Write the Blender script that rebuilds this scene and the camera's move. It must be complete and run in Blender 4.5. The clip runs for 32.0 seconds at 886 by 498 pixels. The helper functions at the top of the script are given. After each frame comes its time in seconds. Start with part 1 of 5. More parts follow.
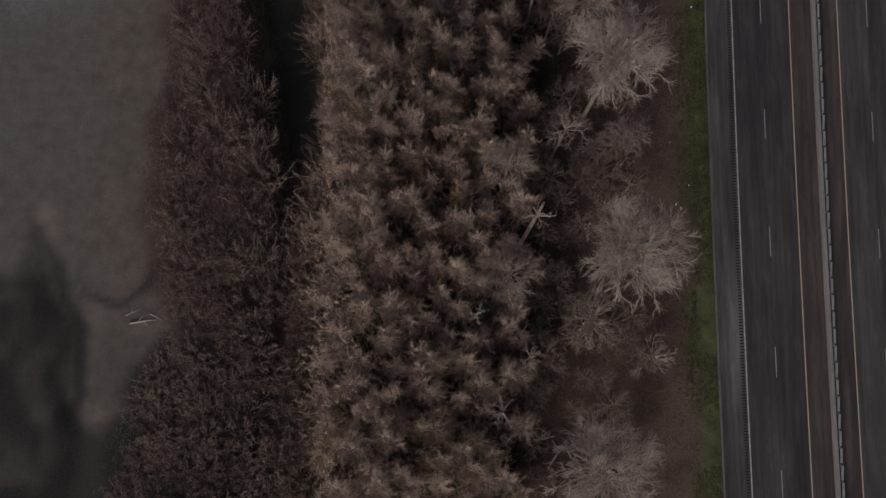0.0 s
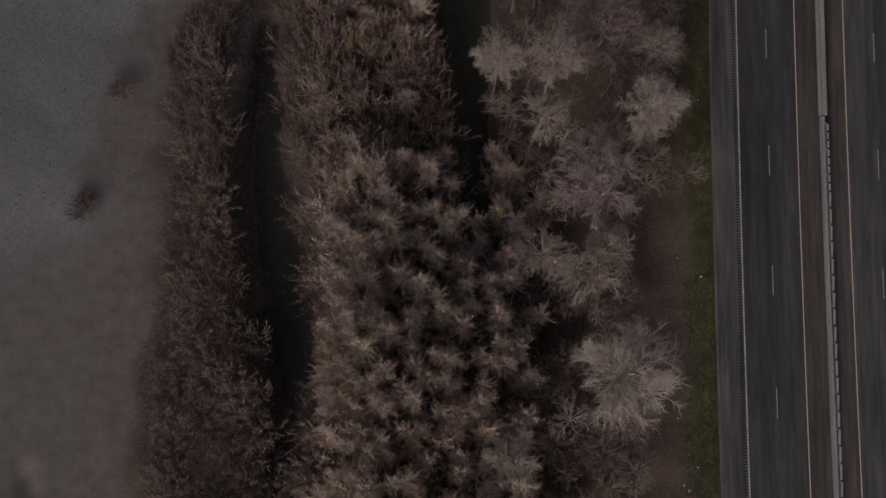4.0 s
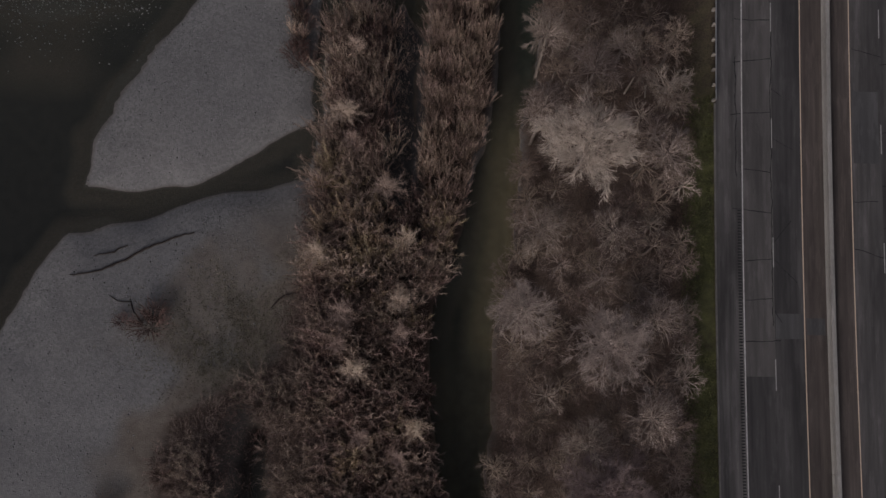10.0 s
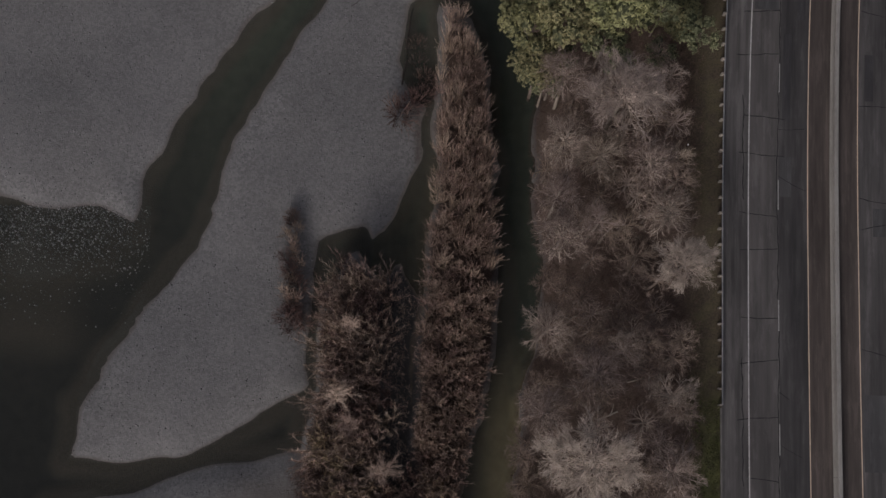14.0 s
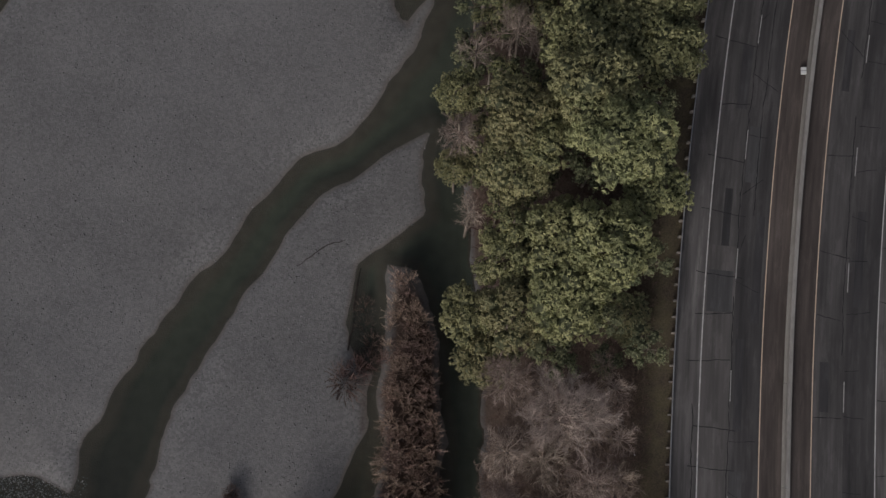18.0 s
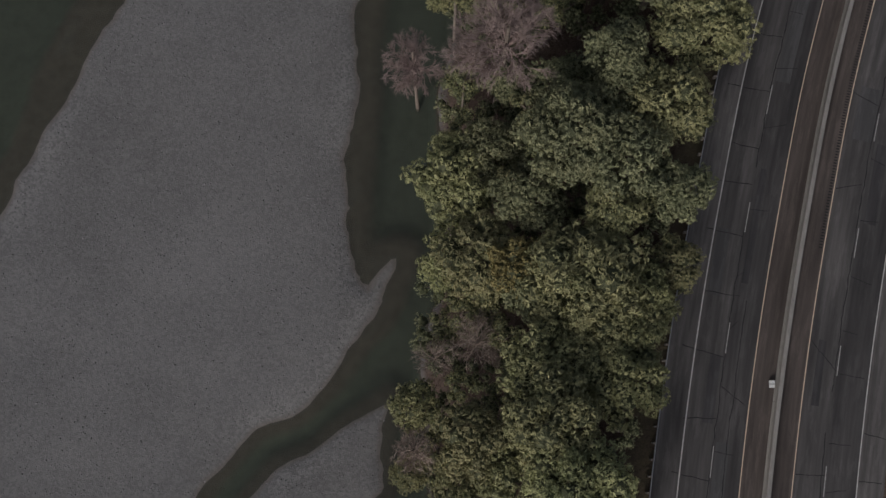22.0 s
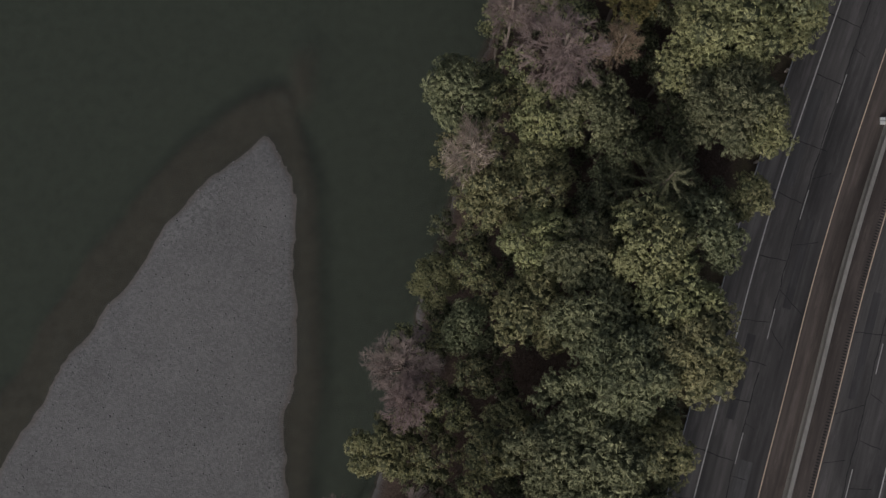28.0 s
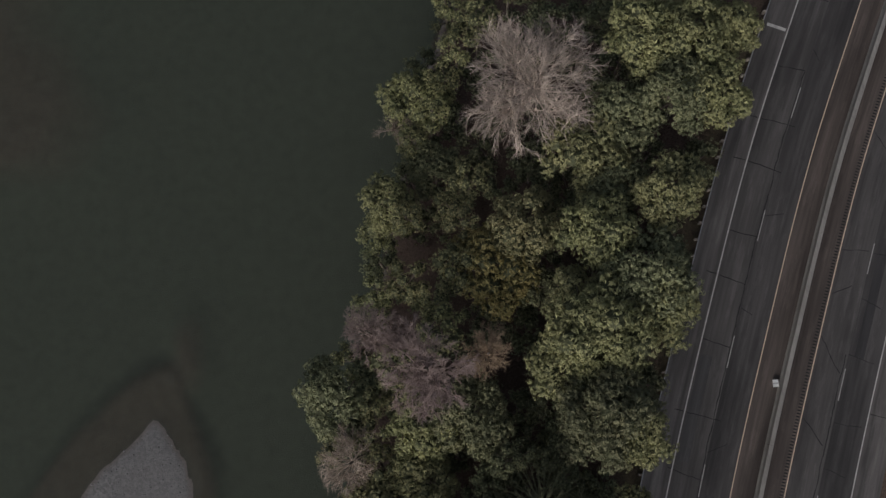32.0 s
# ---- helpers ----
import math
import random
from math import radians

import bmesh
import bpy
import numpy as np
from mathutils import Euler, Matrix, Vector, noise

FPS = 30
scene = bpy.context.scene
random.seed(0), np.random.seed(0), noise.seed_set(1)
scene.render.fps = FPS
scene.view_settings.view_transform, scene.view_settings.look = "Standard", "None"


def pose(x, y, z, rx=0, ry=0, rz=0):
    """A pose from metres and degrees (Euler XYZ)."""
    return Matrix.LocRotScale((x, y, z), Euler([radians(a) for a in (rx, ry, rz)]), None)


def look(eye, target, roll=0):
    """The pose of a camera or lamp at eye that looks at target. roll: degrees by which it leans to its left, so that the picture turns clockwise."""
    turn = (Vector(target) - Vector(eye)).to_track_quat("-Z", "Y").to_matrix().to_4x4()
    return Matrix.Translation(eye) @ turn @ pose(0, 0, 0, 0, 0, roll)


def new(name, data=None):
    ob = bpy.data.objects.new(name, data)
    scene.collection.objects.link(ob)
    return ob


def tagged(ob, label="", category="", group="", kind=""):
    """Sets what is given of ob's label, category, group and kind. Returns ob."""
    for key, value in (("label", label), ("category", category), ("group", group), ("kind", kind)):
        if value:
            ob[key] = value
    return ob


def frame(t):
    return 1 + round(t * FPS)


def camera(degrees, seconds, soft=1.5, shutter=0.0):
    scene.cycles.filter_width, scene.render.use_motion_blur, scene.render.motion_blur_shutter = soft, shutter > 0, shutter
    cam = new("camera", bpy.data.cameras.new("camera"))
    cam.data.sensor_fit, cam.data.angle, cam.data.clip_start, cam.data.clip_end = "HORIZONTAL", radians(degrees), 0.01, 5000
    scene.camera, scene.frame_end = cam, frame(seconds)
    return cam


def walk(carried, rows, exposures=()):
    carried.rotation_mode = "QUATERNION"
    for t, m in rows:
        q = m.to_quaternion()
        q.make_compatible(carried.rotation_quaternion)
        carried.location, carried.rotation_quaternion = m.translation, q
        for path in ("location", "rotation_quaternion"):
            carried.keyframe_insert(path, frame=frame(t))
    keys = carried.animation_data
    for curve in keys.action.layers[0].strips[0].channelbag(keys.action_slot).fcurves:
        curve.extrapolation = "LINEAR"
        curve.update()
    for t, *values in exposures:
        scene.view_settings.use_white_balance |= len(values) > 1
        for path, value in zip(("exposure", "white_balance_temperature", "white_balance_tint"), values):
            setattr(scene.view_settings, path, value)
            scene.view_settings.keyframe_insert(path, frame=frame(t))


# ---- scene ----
cam = camera(40.3, 32.0, soft=1.45)
PATH = [
    (0, -0.2, -0.35, 145.00, 7.35, -0.65, -0.35),
    (0.1, 0.48, -2.05, 142.82, 7.21, -0.68, 0.48),
    (0.5, 0.42, 1.81, 142.91, 7.16, -0.68, 0.39),
    (1, 0.35, 6.64, 143.03, 7.09, -0.68, 0.28),
    (1.5, 0.24, 11.45, 143.15, 7.03, -0.68, 0.19),
    (2, 0.18, 16.13, 143.28, 7.00, -0.69, 0.10),
    (2.5, 0.07, 20.77, 143.40, 7.01, -0.70, 0.09),
    (3, -0.00, 25.20, 143.49, 7.04, -0.72, -0.00),
    (3.5, -0.06, 29.60, 143.53, 7.09, -0.73, -0.04),
    (5.5, -0.18, 47.32, 143.38, 7.40, -0.79, -0.13),
    (6, -0.14, 51.61, 143.33, 7.51, -0.79, -0.18),
    (6.5, -0.07, 55.87, 143.25, 7.63, -0.78, -0.21),
    (7, 0.12, 60.11, 143.17, 7.78, -0.73, -0.17),
    (7.5, 0.44, 64.33, 143.07, 7.92, -0.63, -0.18),
    (8, 0.82, 68.65, 142.96, 8.03, -0.52, -0.13),
    (8.5, 1.19, 73.02, 142.84, 8.12, -0.41, -0.10),
    (9, 1.48, 77.51, 142.77, 8.20, -0.32, -0.15),
    (9.5, 1.74, 81.95, 142.72, 8.25, -0.26, -0.13),
    (10, 1.85, 86.49, 142.72, 8.27, -0.23, -0.13),
    (10.5, 1.83, 91.04, 142.76, 8.28, -0.24, -0.16),
    (11, 1.71, 95.52, 142.81, 8.28, -0.31, -0.18),
    (11.5, 1.50, 100.03, 142.85, 8.31, -0.41, -0.18),
    (12, 1.24, 104.44, 142.90, 8.36, -0.52, -0.22),
    (12.5, 1.12, 108.87, 142.92, 8.43, -0.59, -0.18),
    (13, 1.19, 113.38, 142.91, 8.48, -0.60, -0.13),
    (13.5, 1.56, 118.05, 142.92, 8.47, -0.50, -0.09),
    (15.5, 4.56, 137.49, 143.11, 8.10, 0.31, 0.25),
    (16, 5.59, 142.38, 143.18, 8.04, 0.43, 0.34),
    (16.5, 6.77, 147.06, 143.21, 8.01, 0.48, 0.31),
    (17, 8.20, 151.69, 143.16, 8.01, 0.44, 0.34),
    (17.5, 9.66, 156.29, 143.09, 8.03, 0.35, 0.43),
    (18, 10.95, 160.85, 143.00, 8.06, 0.25, 0.56),
    (18.5, 11.95, 165.50, 142.91, 8.08, 0.18, 0.48),
    (19, 12.89, 170.27, 142.87, 8.07, 0.13, 0.63),
    (19.5, 13.62, 175.00, 142.87, 8.05, 0.11, 0.77),
    (20, 14.17, 179.66, 142.91, 8.03, 0.09, 0.85),
    (20.5, 14.64, 184.62, 142.94, 7.98, 0.08, 0.88),
    (21, 15.02, 189.57, 142.97, 7.88, 0.07, 1.03),
    (21.5, 15.20, 194.44, 143.00, 7.78, 0.05, 1.09),
    (22, 15.30, 199.30, 143.00, 7.70, 0.02, 1.15),
    (22.5, 15.33, 204.09, 143.00, 7.64, -0.00, 1.15),
    (23, 15.48, 208.71, 143.02, 7.63, -0.06, 1.23),
    (23.5, 15.76, 213.27, 143.07, 7.67, -0.13, 1.28),
    (24, 16.31, 217.80, 143.09, 7.72, -0.21, 1.25),
    (24.5, 17.14, 222.35, 143.07, 7.77, -0.26, 1.31),
    (25, 17.99, 226.89, 143.06, 7.83, -0.28, 1.32),
    (25.5, 18.85, 231.47, 143.07, 7.88, -0.26, 1.36),
    (27.5, 22.16, 249.72, 143.19, 8.11, -0.04, 1.41),
    (28, 23.10, 254.41, 143.14, 8.12, 0.01, 1.49),
    (28.5, 24.14, 259.12, 143.02, 8.09, 0.08, 1.60),
    (29, 25.15, 264.01, 142.88, 8.03, 0.17, 1.67),
    (29.5, 26.65, 268.88, 142.73, 7.93, 0.25, 1.70),
    (30, 28.80, 273.71, 142.62, 7.81, 0.37, 1.83),
    (30.5, 31.06, 278.59, 142.51, 7.63, 0.58, 0.57),
    (31, 33.55, 283.44, 142.44, 7.40, 0.85, -1.68),
    (31.5, 36.77, 288.22, 142.41, 7.14, 1.11, -3.00),
    (32, 40.14, 293.12, 142.34, 6.89, 1.35, -4.24),
]
walk(cam, [(t, pose(*p)) for t, *p in PATH], exposures=[(0.0, -1.26, 6070, 15), (3.0, -1.22, 6070, 15), (8.0, -1.09, 6070, 15), (14.0, -0.94, 6050, 14), (20.0, -0.83, 6000, 10), (32.0, -0.83, 6000, 9.5)])

# ---- sky and sun ----
world = bpy.data.worlds.new("sky")
scene.world = world
world.use_nodes = True
wn = world.node_tree.nodes
sky = wn.new("ShaderNodeTexSky")
sky.sky_type = "NISHITA"
sky.sun_disc = False
sky.sun_elevation = radians(27)
sky.sun_rotation = radians(203)
sky.dust_density = 7.0
sky.air_density = 0.7
sky.ozone_density = 0.4
wn["Background"].inputs[1].default_value = 0.15
haze = wn.new("ShaderNodeHueSaturation")
haze.inputs["Saturation"].default_value = 0.6
world.node_tree.links.new(sky.outputs[0], haze.inputs["Color"])
world.node_tree.links.new(haze.outputs[0], wn["Background"].inputs[0])

sun = new("sun", bpy.data.lights.new("sun", "SUN"))
sun.data.energy = 1.12
sun.data.angle = radians(12)
sun.data.color = (1.0, 0.93, 0.84)
sun.matrix_world = look((-40, -94, 52), (0, 0, 0))


# ---- materials ----
def material(name, colours, scale=1.0, rough=0.85, fine=12.0, bump=0.3, rnd=0.0, island=0.0, stretch=(1, 1, 1), mid=0.5, metal=0.0):
    """Two tones mixed by coarse and fine noise, with relief; rnd and island vary the value from object to object and piece to piece."""
    m = bpy.data.materials.new(name)
    m.use_nodes = True
    nt = m.node_tree
    n, l = nt.nodes, nt.links
    b = n["Principled BSDF"]
    b.inputs["Roughness"].default_value = rough
    b.inputs["Metallic"].default_value = metal
    b.inputs["Specular IOR Level"].default_value = 0.25
    mp = n.new("ShaderNodeMapping")
    mp.inputs["Scale"].default_value = stretch
    geo = n.new("ShaderNodeNewGeometry")
    l.new(geo.outputs["Position"], mp.inputs[0])
    n1 = n.new("ShaderNodeTexNoise")
    n1.inputs["Scale"].default_value = scale
    n1.inputs["Detail"].default_value = 6
    n1.inputs["Roughness"].default_value = 0.65
    n2 = n.new("ShaderNodeTexNoise")
    n2.inputs["Scale"].default_value = scale * fine
    n2.inputs["Detail"].default_value = 3
    l.new(mp.outputs[0], n1.inputs[0])
    l.new(mp.outputs[0], n2.inputs[0])
    add = n.new("ShaderNodeMath")
    add.operation = "MULTIPLY_ADD"
    l.new(n2.outputs[0], add.inputs[0])
    add.inputs[1].default_value = 0.5
    l.new(n1.outputs[0], add.inputs[2])
    ramp = n.new("ShaderNodeValToRGB")
    ramp.color_ramp.elements[0].position = mid + 0.05
    ramp.color_ramp.elements[1].position = mid + 0.5
    ramp.color_ramp.elements[0].color = (*colours[0], 1)
    ramp.color_ramp.elements[1].color = (*colours[1], 1)
    l.new(add.outputs[0], ramp.inputs[0])
    out = ramp.outputs[0]
    if rnd or island:
        hsv = n.new("ShaderNodeHueSaturation")
        l.new(out, hsv.inputs["Color"])
        info = n.new("ShaderNodeObjectInfo")
        s = n.new("ShaderNodeMath")
        s.operation = "MULTIPLY_ADD"
        l.new(info.outputs["Random"], s.inputs[0])
        s.inputs[1].default_value = rnd
        s.inputs[2].default_value = 1 - rnd / 2 - island / 2
        s2 = n.new("ShaderNodeMath")
        s2.operation = "MULTIPLY_ADD"
        l.new(geo.outputs["Random Per Island"], s2.inputs[0])
        s2.inputs[1].default_value = island
        l.new(s.outputs[0], s2.inputs[2])
        l.new(s2.outputs[0], hsv.inputs["Value"])
        h = n.new("ShaderNodeMath")
        h.operation = "MULTIPLY_ADD"
        l.new(info.outputs["Random"], h.inputs[0])
        h.inputs[1].default_value = 0.03 * (rnd > 0)
        h.inputs[2].default_value = 0.5 - 0.015 * (rnd > 0)
        l.new(h.outputs[0], hsv.inputs["Hue"])
        out = hsv.outputs[0]
    l.new(out, b.inputs["Base Color"])
    if bump:
        bp = n.new("ShaderNodeBump")
        bp.inputs["Strength"].default_value = bump
        bp.inputs["Distance"].default_value = 0.05
        l.new(n2.outputs[0], bp.inputs["Height"])
        l.new(bp.outputs[0], b.inputs["Normal"])
    return m


M_TWIG = material("pale_bark", [(0.30, 0.243, 0.20), (0.52, 0.43, 0.37)], 0.6, rnd=0.5)
M_LIMB = material("pale_limbs", [(0.33, 0.265, 0.22), (0.57, 0.47, 0.40)], 0.6, rnd=0.4)
M_PALE = material("pale_silvery_twigs", [(0.31, 0.25, 0.212), (0.56, 0.465, 0.40)], 0.6, rnd=0.25)
M_SPRAY = material("brown_grey_twigs", [(0.15, 0.113, 0.092), (0.32, 0.25, 0.207)], 0.5, rnd=0.5, island=0.35)
M_DRY = material("dry_bench_growth", [(0.115, 0.085, 0.068), (0.30, 0.23, 0.188)], 0.25, rnd=0.4, island=0.4)
M_TWIG_RED = material("pinkish_bark", [(0.22, 0.165, 0.145), (0.37, 0.29, 0.26)], 0.6, rnd=0.35)
M_SHOOT = material("brown_shoots", [(0.175, 0.127, 0.10), (0.40, 0.31, 0.25)], 0.5, rnd=0.5, island=0.35)
M_POLE = material("thicket_shoots", [(0.28, 0.208, 0.164), (0.55, 0.425, 0.345)], 0.4, rnd=0.45, island=0.4)
M_BRUSH = material("dry_brush", [(0.25, 0.18, 0.145), (0.55, 0.415, 0.34)], 0.4, rnd=0.4, island=0.5)
M_RED = material("reddish_twigs", [(0.09, 0.055, 0.045), (0.20, 0.135, 0.115)], 0.6, rnd=0.2, island=0.4)
M_OCHRE = material("ochre_shoots", [(0.27, 0.203, 0.128), (0.42, 0.325, 0.215)], 0.6, rnd=0.3, island=0.3)
M_TRUNK = material("grey_bark", [(0.14, 0.113, 0.095), (0.27, 0.225, 0.19)], 2.0, rnd=0.3)
M_LEAF = material("olive_leaves", [(0.166, 0.173, 0.082), (0.368, 0.347, 0.172)], 0.35, rough=0.6, rnd=0.22, island=0.35, bump=0)
M_LEAF_DARK = material("dark_green_leaves", [(0.13, 0.14, 0.078), (0.285, 0.285, 0.153)], 0.35, rough=0.6, rnd=0.25, island=0.35, bump=0)
# dark tone for the shade inside leaf crowns, on hulls added there
M_CROWN_SHADE = material("inner_leaves", [(0.05, 0.055, 0.03), (0.12, 0.125, 0.065)], 3.0, rough=0.7, bump=0.8)
M_LEAF_GOLD = material("yellowing_leaves", [(0.17, 0.15, 0.06), (0.30, 0.25, 0.10)], 0.5, rough=0.6, rnd=0.3, island=0.5, bump=0)
M_CONIFER = material("conifer_needles", [(0.09, 0.095, 0.05), (0.19, 0.18, 0.10)], 0.8, rough=0.7, island=0.5, bump=0)
M_GRASS = material("strip_grass", [(0.06, 0.062, 0.026), (0.145, 0.155, 0.055)], 0.12, rough=0.8, island=0.6, bump=0)
M_GRASS_DRY = material("dry_grass", [(0.085, 0.078, 0.055), (0.18, 0.16, 0.115)], 0.2, island=0.5, bump=0)
M_CONCRETE = material("barrier_concrete", [(0.21, 0.195, 0.178), (0.33, 0.31, 0.286)], 0.5, stretch=(1, 0.25, 1))
M_KERB = material("weathered_kerb", [(0.11, 0.10, 0.09), (0.22, 0.205, 0.19)], 0.4, stretch=(1, 0.4, 1))
def asphalt(name, colours, seed, wear=0.3, blotch=0.35, grain=1.0):
    """Road surface laid out along the road: long streaks, wheel tracks, broad paler and darker blotches and fine
    aggregate.
    """
    m = bpy.data.materials.new(name)
    m.use_nodes = True
    n, l = m.node_tree.nodes, m.node_tree.links
    b = n["Principled BSDF"]
    b.inputs["Roughness"].default_value = 0.82
    b.inputs["Specular IOR Level"].default_value = 0.3

    def attribute(key):
        a = n.new("ShaderNodeAttribute")
        a.attribute_name = key
        return a.outputs["Fac"]

    off, along = attribute("off"), attribute("along")

    def tex(sx, sy, detail, shift, rough=0.6):
        c = n.new("ShaderNodeCombineXYZ")
        for k, (src, f) in enumerate(((off, sx), (along, sy))):
            q = n.new("ShaderNodeMath")
            q.operation = "MULTIPLY_ADD"
            l.new(src, q.inputs[0])
            q.inputs[1].default_value, q.inputs[2].default_value = f, shift * (3.1 + k)
            l.new(q.outputs[0], c.inputs[k])
        t = n.new("ShaderNodeTexNoise")
        t.inputs["Scale"].default_value, t.inputs["Detail"].default_value, t.inputs["Roughness"].default_value = 1.0, detail, rough
        l.new(c.outputs[0], t.inputs[0])
        return t.outputs[0]

    def span(src, a, b_, lo, hi):
        r = n.new("ShaderNodeMapRange")
        for k, v in enumerate((a, b_, lo, hi)):
            r.inputs[k + 1].default_value = v
        l.new(src, r.inputs[0])
        return r.outputs[0]

    def times(a, b_):
        q = n.new("ShaderNodeMath")
        q.operation = "MULTIPLY"
        l.new(a, q.inputs[0])
        l.new(b_, q.inputs[1])
        return q.outputs[0]

    streak, blot, fine, edge_ = tex(1.7, 0.05, 5, seed), tex(0.34, 0.045, 4, seed + 5), tex(14, 9, 3, seed + 9, 0.75), tex(0.9, 0.16, 6, seed + 13, 0.7)
    value = times(times(span(streak, 0.3, 0.7, 1 - wear, 1 + wear), span(blot, 0.34, 0.66, 1 - blotch, 1 + blotch * 0.7)), times(span(fine, 0.25, 0.75, 1 - 0.16 * grain, 1 + 0.16 * grain), span(edge_, 0.52, 0.58, 0.86, 1.04)))
    ramp_ = n.new("ShaderNodeValToRGB")
    for e, c in zip(ramp_.color_ramp.elements, colours):
        e.color = (*c, 1)
    l.new(blot, ramp_.inputs[0])
    hsv = n.new("ShaderNodeHueSaturation")
    l.new(ramp_.outputs[0], hsv.inputs["Color"])
    l.new(value, hsv.inputs["Value"])
    l.new(hsv.outputs[0], b.inputs["Base Color"])
    bp = n.new("ShaderNodeBump")
    bp.inputs["Strength"].default_value, bp.inputs["Distance"].default_value = 0.25, 0.03
    l.new(fine, bp.inputs["Height"])
    l.new(bp.outputs[0], b.inputs["Normal"])
    return m


M_ASPHALT = asphalt("dark_asphalt", [(0.052, 0.049, 0.049), (0.078, 0.072, 0.069)], 1, 0.26, 0.3)
M_ASPHALT_OLD = asphalt("worn_asphalt", [(0.070, 0.065, 0.064), (0.098, 0.091, 0.086)], 2, 0.26, 0.3)
M_ASPHALT_PALE = asphalt("pale_worn_asphalt", [(0.088, 0.081, 0.078), (0.122, 0.112, 0.105)], 7, 0.18, 0.22)
M_SHOULDER = asphalt("shoulder_asphalt", [(0.084, 0.078, 0.076), (0.132, 0.121, 0.114)], 3, 0.33, 0.4)
M_MEDIAN = asphalt("brown_stained_asphalt", [(0.068, 0.055, 0.049), (0.105, 0.086, 0.075)], 4, 0.3, 0.3)
M_PATCH = asphalt("patched_asphalt", [(0.060, 0.058, 0.059), (0.094, 0.09, 0.088)], 5, 0.15, 0.15)
M_PATCH_DARK = asphalt("dark_patched_asphalt", [(0.044, 0.042, 0.044), (0.068, 0.064, 0.063)], 6, 0.2, 0.3)
M_CRACK = material("crack_sealant", [(0.012, 0.012, 0.013), (0.03, 0.03, 0.03)], 2.0)
M_WHITE = material("white_road_paint", [(0.30, 0.29, 0.275), (0.60, 0.585, 0.555)], 1.5, bump=0.1)
M_DASH = material("worn_dash_paint", [(0.20, 0.195, 0.185), (0.46, 0.45, 0.43)], 2.5, bump=0.1)
M_YELLOW = material("yellow_road_paint", [(0.48, 0.37, 0.27), (0.70, 0.57, 0.43)], 1.5, bump=0.1)
M_STEEL = material("galvanised_steel", [(0.30, 0.30, 0.30), (0.46, 0.45, 0.44)], 1.0, rough=0.5, metal=0.4)
M_POST = material("weathered_post_wood", [(0.22, 0.19, 0.16), (0.36, 0.32, 0.28)], 3.0)
M_PANEL = material("white_panel", [(0.6, 0.6, 0.58), (0.8, 0.8, 0.78)], 2.0, rough=0.5)
M_STONE = material("river_stones", [(0.115, 0.111, 0.11), (0.235, 0.228, 0.224)], 1.0, island=0.7)
M_LOG = material("bleached_log", [(0.30, 0.26, 0.22), (0.55, 0.50, 0.44)], 2.0, rnd=0.2)
# dark drift wood, and the shadow colour of the gravel scarps
M_WOOD_SHADE = material("wet_dark_wood_and_soil", [(0.022, 0.017, 0.014), (0.055, 0.043, 0.036)], 1.5)

WATER = -20.3
# ---- the lie of the land ----
EDGE_Y = [-400, -60, -12, 28, 68, 100, 137, 155, 174, 192, 213, 226, 241, 261, 275, 301.6, 321, 337.6, 360, 700]
EDGE_X = [39.4, 38.7, 38.0, 37.7, 37.8, 38.2, 39.25, 39.95, 41.1, 42.85, 45.8, 48.15, 51.2, 56.45, 60.2, 68.9, 76.0, 83.2, 93.5, 252]


def spline(v, ks, vs):
    """A smooth curve through the knots (monotone in its variable)."""
    ks, vs = np.array(ks, float), np.array(vs, float)
    d = np.gradient(vs, ks)
    i = np.clip(np.searchsorted(ks, v) - 1, 0, len(ks) - 2)
    h = ks[i + 1] - ks[i]
    s = np.clip((v - ks[i]) / h, 0, 1)
    a = 2 * s**3 - 3 * s**2 + 1
    b = s**3 - 2 * s**2 + s
    return a * vs[i] + b * h * d[i] + (1 - a) * vs[i + 1] + (s**3 - s**2) * h * d[i + 1]


def edge(y):
    return spline(np.asarray(y, float), EDGE_Y, EDGE_X)


def road(y, off):
    """The place of a point of the road, off metres to the side of its outer white line."""
    s = float(edge(y + 0.5) - edge(y - 0.5))
    k = math.hypot(1, s)
    return float(edge(y)) + off / k, y - off * s / k


BANK_Y = [-400, -10, 20, 50, 80, 100, 112, 124, 140, 157, 173, 182, 192, 206, 220, 232, 242, 254, 268, 284, 296, 312, 328, 343, 700]
BANK_X = [7, 7, 7.5, 8, 8, 9.5, 11.5, 12.8, 15, 15.2, 15.4, 14.0, 12.4, 12.2, 14.0, 13.2, 13.6, 16, 18.5, 22.5, 24, 29, 33.5, 39, 220]


def bank(y):
    return spline(np.asarray(y, float), BANK_Y, BANK_X)


